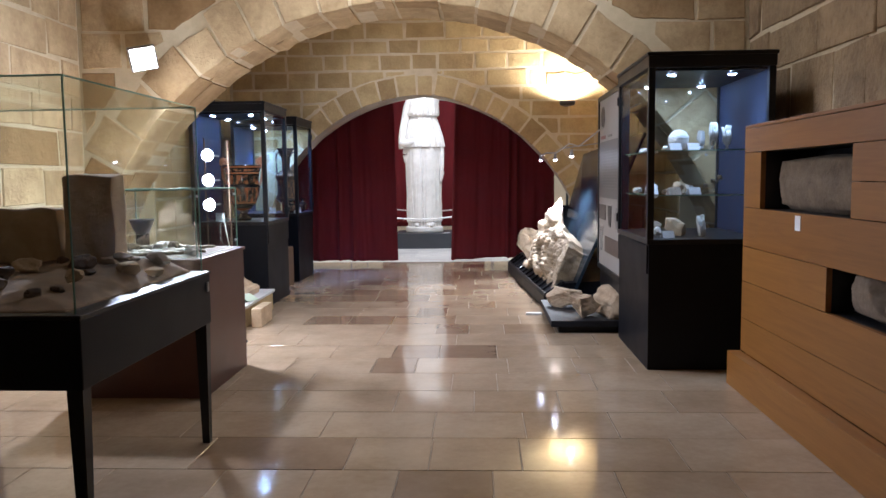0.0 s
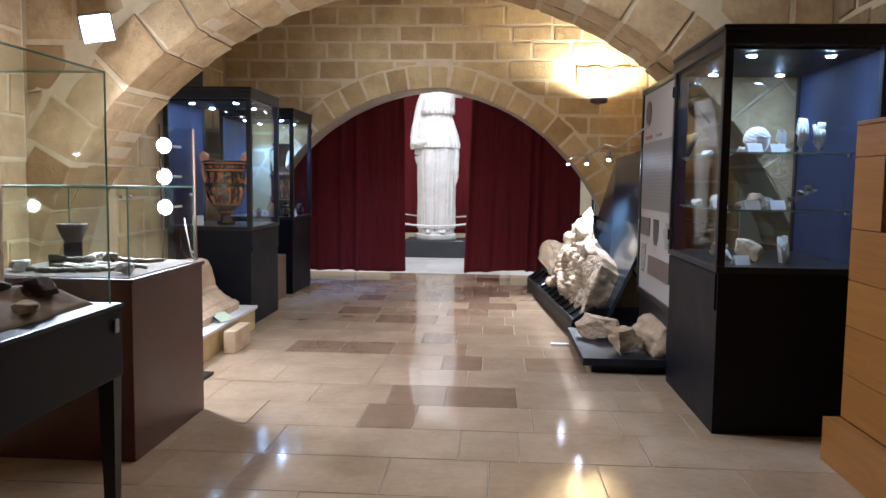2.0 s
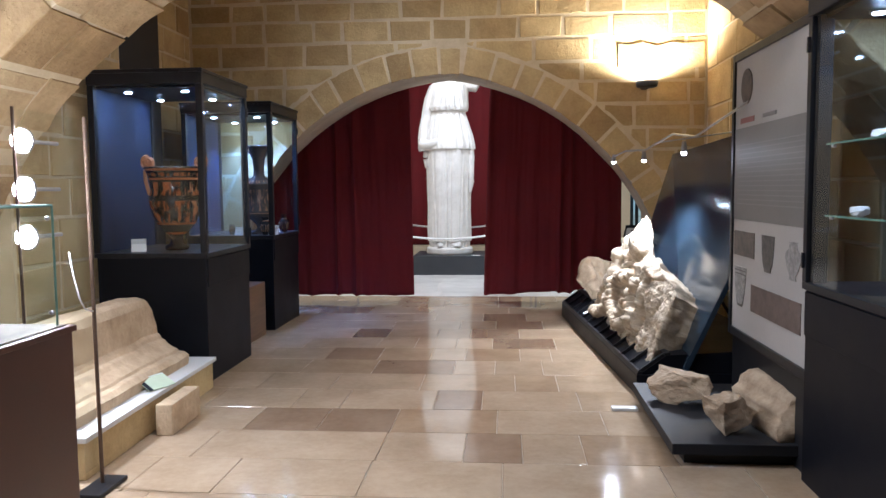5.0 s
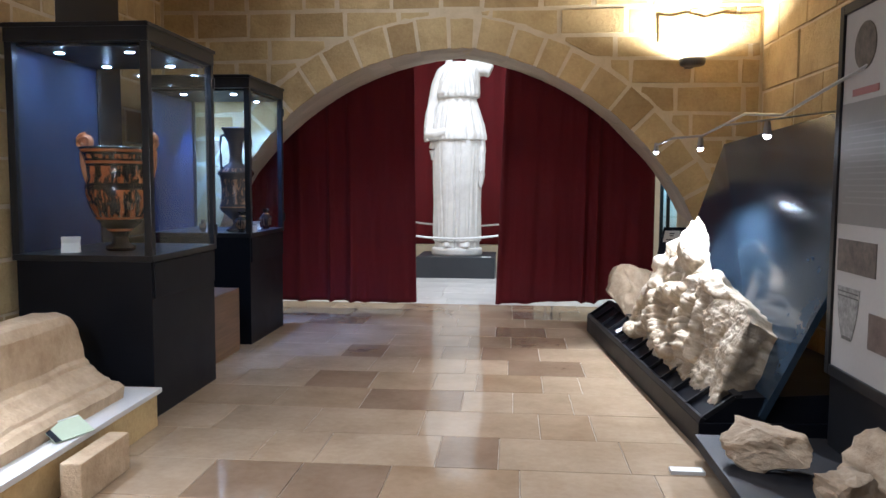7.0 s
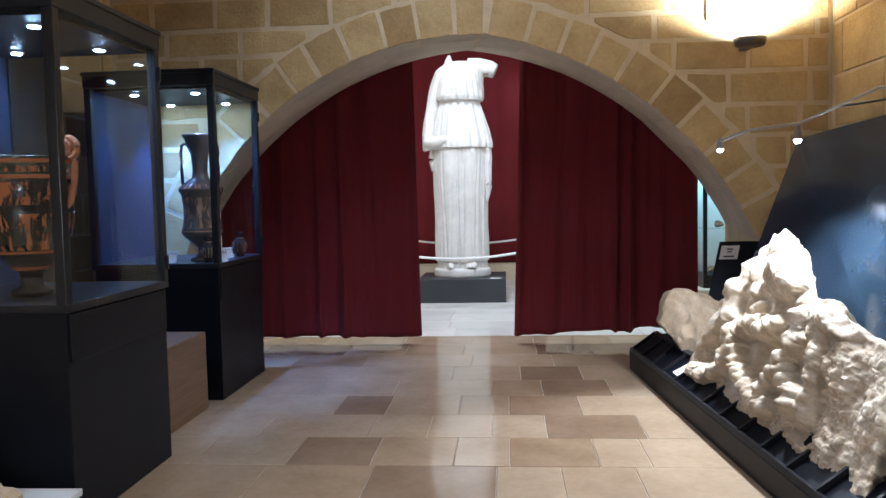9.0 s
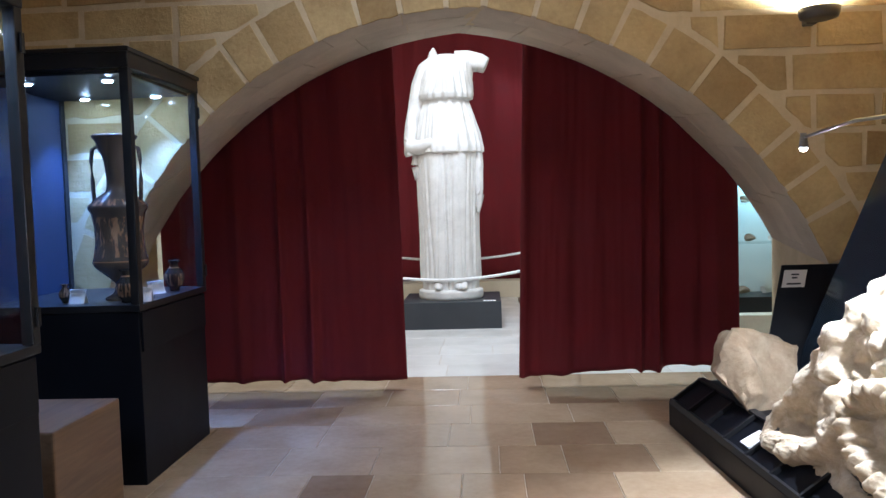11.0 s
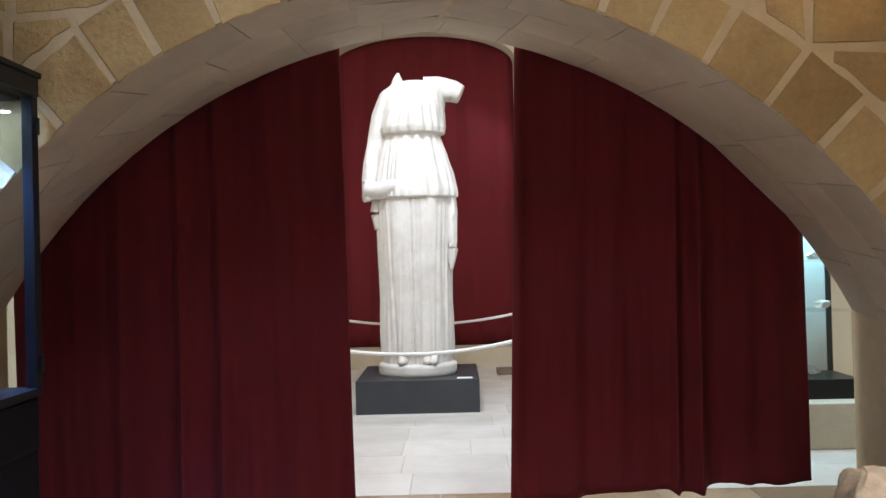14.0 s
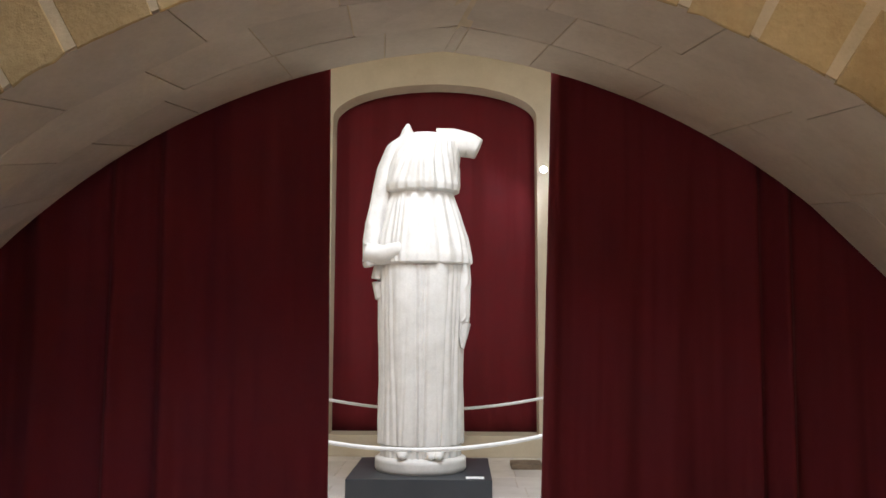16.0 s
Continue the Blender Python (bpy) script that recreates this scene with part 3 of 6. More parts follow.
def volute_krater(at):
    k = thing("krater", at, "black-glazed volute krater with red figure bands, on the case deck", "vase")
    prof = [(0.075, 0), (0.085, 0.012), (0.085, 0.028), (0.05, 0.045), (0.042, 0.08), (0.05, 0.105), (0.09, 0.14), (0.14, 0.2), (0.172, 0.27), (0.187, 0.34), (0.19, 0.385), (0.178, 0.42), (0.172, 0.44), (0.178, 0.5), (0.19, 0.55), (0.205, 0.585), (0.215, 0.6), (0.212, 0.612), (0.19, 0.605), (0.165, 0.52), (0.16, 0.44)]
    smooth(part("body", lathe(prof, 48), M_KRATER, k))
    for s in (-1, 1):
        bm = bmesh.new()
        tube(bm, [(s * 0.17, 0, 0.38), (s * 0.2, 0, 0.42), (s * 0.222, 0, 0.5), (s * 0.228, 0, 0.58), (s * 0.226, 0, 0.64)], 0.014, 10)
        spiral = []
        for i in range(30):
            a = math.pi * 0.5 - i * 0.42
            r = 0.052 * (1 - i / 34)
            spiral.append((s * (0.2 + r * math.cos(a)), 0, 0.645 + r * math.sin(a)))
        tube(bm, spiral, 0.011, 8)
        tube(bm, [(x, -0.016, z) for x, _, z in spiral], 0.007, 8)
        rod(bm, (s * 0.2, -0.012, 0.645), (s * 0.2, 0.012, 0.645), 0.046, 24)
        smooth(part("handle", bm, M_REDCLAY, k, "orange clay volute handle"))
    return k


def card(at, w=0.09, h=0.06, rz=0.0, back=25, thing_label="small white caption card on a case shelf", text=True):
    c = thing("caption_card", at, thing_label, "caption card", rz=rz)
    bm = bmesh.new()
    box_into(bm, -w / 2, w / 2, -0.0015, 0.0015, 0, h, 0, pose(0, 0, 0, -back, 0, 0))
    part("face", bm, M_PAPER, c)
    bm = bmesh.new()
    box_into(bm, -w / 2, w / 2, -0.0015, 0.0015, 0, h, 0, Matrix.Translation((0, 0.051, 0)) @ pose(0, 0, 0, back, 0, 0))
    part("stay", bm, M_PAPER, c)
    return c


DECK = 0.922
volute_krater((-2.2, 8.32, DECK))
card((-2.4, 8.12, DECK), 0.1, 0.1, 20)


def amphora(at):
    k = thing("amphora", at, "slender dark amphora with worn figure band and tall handles", "vase")
    prof = [(0.085, 0), (0.088, 0.012), (0.05, 0.03), (0.03, 0.06), (0.034, 0.09), (0.075, 0.13), (0.125, 0.17), (0.142, 0.2), (0.135, 0.225), (0.122, 0.3), (0.122, 0.38), (0.134, 0.46), (0.15, 0.485), (0.148, 0.505), (0.11, 0.54), (0.058, 0.575), (0.05, 0.63), (0.055, 0.69), (0.06, 0.74), (0.062, 0.76), (0.1, 0.845), (0.115, 0.862), (0.112, 0.872), (0.08, 0.86), (0.05, 0.77)]
    smooth(part("body", lathe(prof, 44), M_AMPHORA, k))
    for s in (-1, 1):
        bm = bmesh.new()
        tube(bm, [(s * 0.06, 0, 0.755), (s * 0.075, 0, 0.79), (s * 0.1, 0, 0.815), (s * 0.125, 0, 0.8), (s * 0.134, 0, 0.74), (s * 0.132, 0, 0.64), (s * 0.128, 0, 0.55), (s * 0.12, 0, 0.51)], 0.011, 10)
        smooth(part("handle", bm, M_AMPHORA, k))
    return k


amphora((-2.2, 10.28, DECK))


def small_jug(at, s=1.0, rz=0.0):
    k = thing("jug", at, "small dark painted jug on the case deck", "jug", rz=rz)
    prof = [(0.026, 0), (0.03, 0.006), (0.026, 0.014), (0.05, 0.045), (0.058, 0.08), (0.05, 0.115), (0.026, 0.14), (0.022, 0.16), (0.036, 0.178), (0.033, 0.18), (0.018, 0.165)]
    smooth(part("body", lathe([(r * s, z * s) for r, z in prof], 28), M_JUG, k))
    bm = bmesh.new()
    tube(bm, [(0.03 * s, 0, 0.17 * s), (0.058 * s, 0, 0.165 * s), (0.066 * s, 0, 0.13 * s), (0.055 * s, 0, 0.1 * s)], 0.006 * s, 8)
    smooth(part("handle", bm, M_JUG, k))
    return k


small_jug((-2.1, 10.12, DECK), 0.95, 40)
small_jug((-2.07, 10.66, DECK), 1.0, 120)
card((-2.36, 10.1, DECK), 0.08, 0.08, 0)
card((-2.02, 10.13, DECK), 0.08, 0.08, 10)
card((-2.1, 10.5, DECK), 0.1, 0.08, 60)
small_jug((-2.45, 10.16, DECK), 0.55, 40)

# ---- fragments in the large case ----
SHELF = {}
for z in (1.22, 1.53):
    sh = thing("glass_shelf", (1.63, 5.27, z), "clear glass shelf across the display case", "shelf", "glass shelves")
    pane("plate", 0, 0.66, 0, 1.0, 0, 0.008, sh)
    part("front_edge", box(0, 0.66, -0.003, 0.0, 0, 0.008, 0), M_GLASSEDGE, sh, "green polished glass edge")
    part("side_edge", box(-0.003, 0, 0, 1.0, 0, 0.008, 0), M_GLASSEDGE, sh, "green polished glass edge")
    for x, y in ((0.02, 0.02), (0.64, 0.02), (0.02, 0.98), (0.64, 0.98)):
        bm = bmesh.new()
        rod(bm, (x, y, -0.012), (x, y, 0), 0.01, 10)
        part("stud", bm, M_STEEL, sh)
    SHELF[z] = z + 0.008


def marble_head(at, rz):
    """A weathered head fragment as one plain rounded mass with a cap of hair and a neck."""
    bm = bmesh.new()
    bmesh.ops.create_icosphere(bm, subdivisions=5, radius=1.0)
    for v in bm.verts:
        p = v.co
        x, y, z = p.x * 0.082, p.y * 0.1, p.z * 0.105
        if z < -0.02 and y > -0.02:
            y *= 0.85
        if z > 0.015 or (y > 0.0 and z > -0.04):
            s = 1.06 + 0.02 * math.sin(26 * p.z + 9 * math.atan2(p.y, p.x)) + 0.03 * fbm(p, 5, 3)
            x, y, z = x * s, y * s, z * s
        else:
            s = 1 + 0.02 * fbm(p, 4, 3)
            x, y = x * s * 0.94, y * s
        v.co = (x, y, z + 0.105)
    bm2 = tube(bm, [(0, 0.02, -0.0), (0, 0.02, 0.03), (0, 0.012, 0.06)], lambda u: 0.055 - 0.006 * u, 20)
    ob = part("sculpture", bm2, M_MARBLE)
    ob.matrix_world = pose(*at, 0, 0, rz)
    smooth(ob)
    return tagged(ob, "weathered white marble head fragment on a glass shelf", "sculpture")


marble_head((1.86, 5.52, SHELF[1.53]), 70).scale = (0.7, 0.7, 0.7)


def fragment(at, size, seed, mat_, name, label, cat, rz=0.0, rough=0.3, cuts=6, tilt=0.0, group="", smooth_it=False, level=4):
    ob = part(name, boulder(*size, seed, rough, cuts, level=level), mat_)
    ob.matrix_world = pose(*at, tilt, 0, rz)
    if smooth_it:
        smooth(ob)
    return tagged(ob, label, cat, group)


def hand_stump(at, h, seed, rz):
    """A standing broken limb fragment with finger-like ridges."""
    bm = bmesh.new()
    rnd_ = random.Random(seed)
    tube(bm, [(0, 0, 0), (0.004, 0, h * 0.3), (-0.004, 0, h * 0.6), (0.006, 0, h * 0.85), (0.01, 0, h)], lambda u: 0.019 + 0.011 * u - 0.03 * max(0, u - 0.7), 14)
    for i in range(4):
        x = -0.022 + i * 0.0135
        tube(bm, [(x, -0.018, h * 0.35), (x * 1.1, -0.02, h * 0.6), (x * 1.3, -0.016 - 0.01 * rnd_.random(), h * (0.74 + 0.2 * rnd_.random()))], 0.0075, 8)
    for v in bm.verts:
        v.co += Vector((fbm(v.co + Vector((seed, 0, 0)), 25, 2), fbm(v.co + Vector((0, seed, 0)), 25, 2), 0)) * 0.011
    ob = part("marble_fragment", bm, M_MARBLE)
    ob.matrix_world = pose(*at, 0, 0, rz)
    smooth(ob)
    return tagged(ob, "upright broken white marble limb fragment on a glass shelf", "sculpture", "marble fragments")


hand_stump((2.1, 5.52, SHELF[1.53]), 0.2, 3, 10)
hand_stump((2.21, 5.54, SHELF[1.53]), 0.18, 8, -20)
hand_stump((2.11, 5.86, SHELF[1.53]), 0.16, 5, 50)
for i, (x, y, w, d, h, z, m) in enumerate((
        (1.76, 5.42, 0.11, 0.08, 0.045, 1.53, M_MARBLE), (1.98, 5.44, 0.13, 0.08, 0.035, 1.53, M_MARBLE), (1.70, 5.95, 0.15, 0.1, 0.05, 1.53, M_MARBLE),
        (1.72, 5.75, 0.12, 0.1, 0.09, 1.22, M_MARBLE), (1.86, 5.5, 0.16, 0.1, 0.11, 1.22, M_LIME), (1.76, 5.44, 0.1, 0.08, 0.05, 1.22, M_DARKSTONE),
        (1.95, 5.62, 0.15, 0.1, 0.08, 1.22, M_MARBLE), (1.68, 6.05, 0.15, 0.1, 0.05, 1.22, M_MARBLE), (2.02, 5.92, 0.14, 0.1, 0.1, 1.22, M_LIME),
        (1.86, 5.55, 0.22, 0.14, 0.16, 0.914, M_LIME), (2.02, 5.5, 0.1, 0.1, 0.2, 0.914, M_MARBLE), (1.78, 5.85, 0.2, 0.15, 0.12, 0.914, M_DARKSTONE), (1.74, 5.6, 0.12, 0.1, 0.07, 0.914, M_MARBLE))):
    fragment((x, y, z + 0.008), (w * 0.75, d * 0.75, h * 0.8), 40 + i, m, "stone_fragment", "small broken carved stone fragment in the lit case", "fragment", rz=i * 37, group="case fragments", level=3)
for x, y, z in ((1.80, 5.34, 1.53), (1.93, 5.36, 1.53), (1.80, 5.34, 1.22), (1.95, 5.38, 1.22), (1.70, 5.6, 1.22), (1.76, 5.34, 0.914)):
    card((x, y, z + 0.008), 0.09, 0.055, 15)


def tilted_rack(at):
    r = thing("acrylic_rack", at, "tilted clear acrylic rack with small dark finds", "rack")
    bm = bmesh.new()
    box_into(bm, -0.13, 0.13, -0.06, 0.06, 0, 0.005, 0, pose(0, 0, 0.05, 0, -28, 0))
    ob = part("plate", bm, M_ACRYLIC, r)
    ob.visible_shadow = False
    for i, x in enumerate((-0.08, -0.02, 0.04, 0.09)):
        b = boulder(0.035, 0.03, 0.03, 70 + i, 0.3, 4, level=3)
        bmesh.ops.translate(b, verts=b.verts, vec=(x * 0.88, 0, 0.056 + x * 0.53))
        part("find", b, M_BRONZE, r, "small dark bronze find")
    part("foot", box(-0.12, 0.1, -0.05, 0.05, 0, 0.004, 0), M_ACRYLIC, r)
    return r


tilted_rack((2.07, 5.5, SHELF[1.22]))

# ---- glazed table with earth bed ----
def table_vitrine():
    t = thing("table_vitrine", (-1.6, 3.1, 0), "black table vitrine with glass box over an earth bed", "vitrine")
    x0, x1, y0, y1 = -0.6, 0.62, -0.66, 0.65
    part("apron", box(x0, x1, y0, y1, 0.63, 0.885, 0.006), M_BLACK, t)
    part("rim", box(x0 - 0.006, x1 + 0.006, y0 - 0.006, y1 + 0.006, 0.885, 0.9, 0.004), M_FRAME, t)
    for x in (x0 + 0.035, x1 - 0.035):
        for y in (y0 + 0.035, y1 - 0.035):
            bm = bmesh.new()
            bmesh.ops.create_cone(bm, cap_ends=True, segments=4, radius1=0.026, radius2=0.042, depth=0.63, matrix=pose(x, y, 0.315, 0, 0, 45))
            part("leg", bm, M_FRAME, t)
    gx0, gx1, gy0, gy1, gz0, gz1 = x0 + 0.03, x1 - 0.03, y0 + 0.03, y1 - 0.03, 0.9, 1.73
    pane("front_pane", gx0, gx1, gy0, gy0 + 0.006, gz0, gz1, t)
    pane("back_pane", gx0, gx1, gy1 - 0.006, gy1, gz0, gz1, t)
    pane("side_pane", gx0, gx0 + 0.006, gy0 + 0.006, gy1 - 0.006, gz0, gz1, t)
    pane("side_pane", gx1 - 0.006, gx1, gy0 + 0.006, gy1 - 0.006, gz0, gz1, t)
    pane("top_pane", gx0, gx1, gy0, gy1, gz1, gz1 + 0.006, t)
    for a, b in (((gx1, gy0), (gx1, gy1)), ((gx0, gy1), (gx1, gy1)), ((gx0, gy0), (gx1, gy0)), ((gx0, gy0), (gx0, gy1))):
        bm = bmesh.new()
        rod(bm, (*a, gz1 + 0.003), (*b, gz1 + 0.003), 0.0035, 6)
        part("glass_edge", bm, M_GLASSEDGE, t, "polished glass edge")
    for x in (gx0, gx1):
        for y in (gy0, gy1):
            bm = bmesh.new()
            rod(bm, (x, y, gz0), (x, y, gz1), 0.0035, 6)
            part("glass_edge", bm, M_GLASSEDGE, t, "polished glass edge")
    part("lock", box(x1 + 0.004, x1 + 0.012, y1 - 0.075, y1 - 0.045, 0.8, 0.85, 0.003), M_STEEL, t, "small steel lock plate")
    return t


table_vitrine()


def earth(u, v):
    x, y = -2.16 + 1.1 * u, 2.5 + 1.2 * v
    k = min(u, v, 1 - u, 1 - v)
    return x, y, 0.902 + min(1, k * 9) * (0.035 + 0.03 * fbm((x, y, 0), 3.5, 4) + 0.05 * v)


eb = smooth(part("earth_bed", sheet_mesh("earth_bed", 60, 60, earth), M_EARTH))
eb.modifiers.new("thick", "SOLIDIFY").thickness = 0.004
tagged(eb, "uneven brown earth bed in the table vitrine", "earth", kind="stuff")
rnd = random.Random(21)
for i in range(34):
    u, v = rnd.uniform(0.08, 0.95), rnd.uniform(0.08, 0.95)
    x, y, z = earth(u, v)
    s = rnd.uniform(0.05, 0.13)
    fragment((x, y, z - 0.012), (s, s * rnd.uniform(0.6, 1), s * rnd.uniform(0.4, 0.8)), 100 + i, M_SHARD if i % 3 else M_TAN, "shard", "dark pottery shard half sunk in earth", "shard", rz=rnd.uniform(0, 360), group="shards in the earth bed", level=3)
for x0, x1, z1, sd, lb in ((-1.62, -1.36, 1.4, 77, "stepped tan stone block standing on the earth bed"), (-2.05, -1.64, 1.24, 78, "tall tan stone block standing on the earth bed")):
    bm = box(x0, x1, 3.52, 3.66, 0.93, z1, 0.012)
    bmesh.ops.subdivide_edges(bm, edges=bm.edges[:], cuts=5, use_grid_fill=True)
    for v in bm.verts:
        p_ = v.co + Vector((sd, 0, 0))
        v.co += Vector((fbm(p_, 6.0, 3), fbm(p_ + Vector((0, 3, 0)), 6.0, 3), fbm(p_ + Vector((0, 0, 5)), 6.0, 3))) * 0.014
    tagged(smooth(part("wall_fragment", bm, M_TAN)), lb, "stone")

# ---- red pedestal with a glass box ----
pd = thing("pedestal", (-1.71, 4.95, 0), "red-brown laminate pedestal with a darker top edge", "pedestal")
part("body", box(-0.40, 0.40, -0.44, 0.44, 0.0, 0.862, 0.004), M_MAHOG, pd)
part("top", box(-0.412, 0.412, -0.452, 0.452, 0.862, 0.884, 0.004), M_MAHOG, pd)
part("liner", box(-0.385, 0.385, -0.425, 0.425, 0.884, 0.889, 0.001), surface("dull_deck_fabric", (0.13, 0.105, 0.082), (0.2, 0.165, 0.13), 0.9, 5, 160, 0.2), pd, "pale fabric deck liner")
gb = thing("glass_box", (-1.71, 4.95, 0.889), "frameless glass box with green edges on the pedestal", "vitrine")
X, Y, Z = 0.37, 0.40, 0.42
pane("pane", -X, X, -Y, -Y + 0.006, 0, Z, gb)
pane("pane", -X, X, Y - 0.006, Y, 0, Z, gb)
pane("pane", -X, -X + 0.006, -Y + 0.006, Y - 0.006, 0, Z, gb)
pane("pane", X - 0.006, X, -Y + 0.006, Y - 0.006, 0, Z, gb)
pane("lid", -X, X, -Y, Y, Z, Z + 0.006, gb)
for a, b in (((-X, -Y), (X, -Y)), ((X, -Y), (X, Y)), ((X, Y), (-X, Y)), ((-X, Y), (-X, -Y))):
    bm = bmesh.new()
    rod(bm, (*a, Z + 0.003), (*b, Z + 0.003), 0.0045, 6)
    part("top_edge", bm, M_GLASSEDGE, gb, "green glass edge")
    bm = bmesh.new()
    rod(bm, (*a, 0), (*a, Z), 0.004, 6)
    part("corner_edge", bm, M_GLASSEDGE, gb, "green glass edge")
for x, y in ((-X + 0.03, -Y), (X - 0.03, -Y), (X, -Y + 0.03), (X, Y - 0.03)):
    for z in (0.05, Z - 0.04):
        bm = bmesh.new()
        bmesh.ops.create_uvsphere(bm, u_segments=10, v_segments=6, radius=0.009, matrix=Matrix.Translation((x, y, z)))
        part("clip", bm, M_STEEL, gb, "small steel glass clip")
rnd = random.Random(8)
for i in range(18):
    w = rnd.uniform(0.1, 0.26)
    bm = bmesh.new()
    n = rnd.randint(4, 7)
    tube(bm, [(w * (k / n - 0.5), 0.012 * math.sin(k * 1.7 + i), 0.012 + 0.006 * math.sin(k * 2.3)) for k in range(n + 1)], lambda u: 0.016 * (1 - 0.75 * abs(u - 0.4)), 8)
    ob = part("bronze_object", bm, M_BRONZE)
    ob.matrix_world = pose(-1.71 + rnd.uniform(-0.24, 0.27), 4.95 + rnd.uniform(-0.3, 0.3), 0.889, 0, 0, rnd.uniform(-30, 40))
    smooth(ob)
    tagged(ob, "long dull bronze tool laid on the pedestal deck", "tool", "bronze objects")
for i in range(7):
    fragment((-1.71 + rnd.uniform(-0.3, 0.3), 4.95 + rnd.uniform(-0.32, 0.32), 0.889), (0.09, 0.07, 0.06), 200 + i, M_BRONZE if i % 2 else M_MARBLE, "small_find", "small crumbled find on the pedestal deck", "find", rz=i * 50, group="small finds", level=3)
bw = thing("bowl", (-1.95, 5.15, 0.889), "dark flared pottery bowl raised on a clear stand", "bowl")
bm = bmesh.new()
box_into(bm, -0.035, 0.035, -0.035, 0.035, 0, 0.11, 0.002)
part("stand", bm, M_ACRYLIC, bw, "clear acrylic block").visible_shadow = False
smooth(part("vessel", lathe([(0.035, 0.111), (0.045, 0.116), (0.062, 0.15), (0.078, 0.19), (0.085, 0.212), (0.08, 0.213), (0.07, 0.185), (0.03, 0.125)], 28), M_SHARD, bw))

# ---- clear stand with three lamp heads ----
ls = thing("lamp_stand", (-1.62, 5.9, 0), "slim brown stand with clear sheet and three lit lamp heads", "lamp stand")
M_BROWN = surface("brown_metal", (0.10, 0.065, 0.045), (0.15, 0.10, 0.07), 0.4, 6, 120, 0.05, metal=0.6)
part("foot", box(-0.05, 0.07, 0.05, 0.3, 0, 0.02, 0.004), M_FRAME, ls)
bm = bmesh.new()
rod(bm, (0.0, 0.2, 0.02), (-0.01, 0.2, 1.69), 0.009, 10)
part("pole", bm, M_BROWN, ls)
bm = bmesh.new()
rod(bm, (-0.03, -0.26, 0.0), (-0.04, -0.26, 1.69), 0.006, 10)
part("pole", bm, M_BROWN, ls)
bm = bmesh.new()
box_into(bm, -0.022, -0.018, -0.26, 0.2, 0.1, 1.68, 0)
sh = part("sheet", bm, M_ACRYLIC, ls, "clear acrylic sheet")
sh.visible_shadow = False
bm = bmesh.new()
tube(bm, [(-0.02, 0.05, 1.1), (0.0, 0.04, 1.0), (0.01, 0.06, 0.9), (0.0, 0.12, 0.84), (-0.005, 0.19, 0.82)], 0.004, 8)
smooth(part("cable", bm, M_WHITE, ls, "thin white cable"))
for z in (1.56, 1.37, 1.18):
    bm = bmesh.new()
    bmesh.ops.create_uvsphere(bm, u_segments=24, v_segments=14, radius=0.042, matrix=Matrix.Translation((-0.03, -0.22, z)))
    hd = smooth(part("lamp_head", bm, M_BULB, ls, "glowing round lamp head"))
    bm = bmesh.new()
    tube(bm, [(-0.03 + 0.046 * math.cos(k * math.tau / 24), -0.222, z + 0.046 * math.sin(k * math.tau / 24)) for k in range(25)], 0.006, 8)
    smooth(part("bezel", bm, M_STEEL, hd, "steel ring"))
    bm = bmesh.new()
    rod(bm, (-0.03, -0.2, z), (-0.02, 0.0, z), 0.008, 8)
    part("arm", bm, M_STEEL, ls)

# ---- moulded stone block on a low plinth ----
sp = thing("low_plinth", (-2.12, 7.1, 0), "low stone plinth with a white painted top", "plinth", rz=1.5)
part("body", box(-0.42, 0.36, -0.95, 0.76, 0, 0.185, 0.006), M_STONE, sp)
part("top", box(-0.44, 0.38, -0.97, 0.78, 0.185, 0.212, 0.004), M_WHITE, sp, "white painted top board")
sb = thing("stone_block", (-1.66, 7.03, 0), "small upright tan stone block beside the plinth", "stone", rz=1.5)
part("block", box(-0.05, 0.045, -0.2, 0.22, 0, 0.175, 0.008), M_TAN, sb)


def sweep(prof, y0, y1, n, amp, seed, worn=None):
    """A closed outline in x and z swept along y, roughened, with broken ends."""
    fine = []
    for (a, b) in zip(prof, prof[1:] + prof[:1]):
        k = max(1, int(math.hypot(b[0] - a[0], b[1] - a[1]) / 0.02))
        fine += [(a[0] + (b[0] - a[0]) * i / k, a[1] + (b[1] - a[1]) * i / k) for i in range(k)]
    bm = bmesh.new()
    rings = []
    for j in range(n + 1):
        v = j / n
        ring_ = []
        for x, z in fine:
            p = Vector((x, y0 + (y1 - y0) * v, z))
            o = Vector((fbm(p + Vector((seed, 0, 0)), 5, 4), fbm(p + Vector((0, seed, 0)), 5, 4), fbm(p + Vector((0, 0, seed)), 5, 4))) * amp
            if j in (0, n):
                o.y *= 3
            if worn:
                p = worn(p, v)
            p += o * min(1.0, z * 10)
            p.z = max(0.0, p.z)
            ring_.append(bm.verts.new(p))
        rings.append(ring_)
    m = len(fine)
    for a, b in zip(rings, rings[1:]):
        for k in range(m):
            bm.faces.new((a[k], a[(k + 1) % m], b[(k + 1) % m], b[k]))
    for r_ in (rings[0], rings[-1]):
        bm.faces.new(r_)
    bmesh.ops.recalc_face_normals(bm, faces=bm.faces)
    return bm


def worn_end(p, v):
    if v < 0.25 and p.z > 0.2:
        p.z -= (0.25 - v) * 0.5 * (p.z - 0.2) / 0.27
        p.x -= (0.25 - v) * 0.3
    if v > 0.93 and p.z > 0.36:
        p.z -= ((v - 0.93) / 0.07) ** 2 * 0.05
    return p


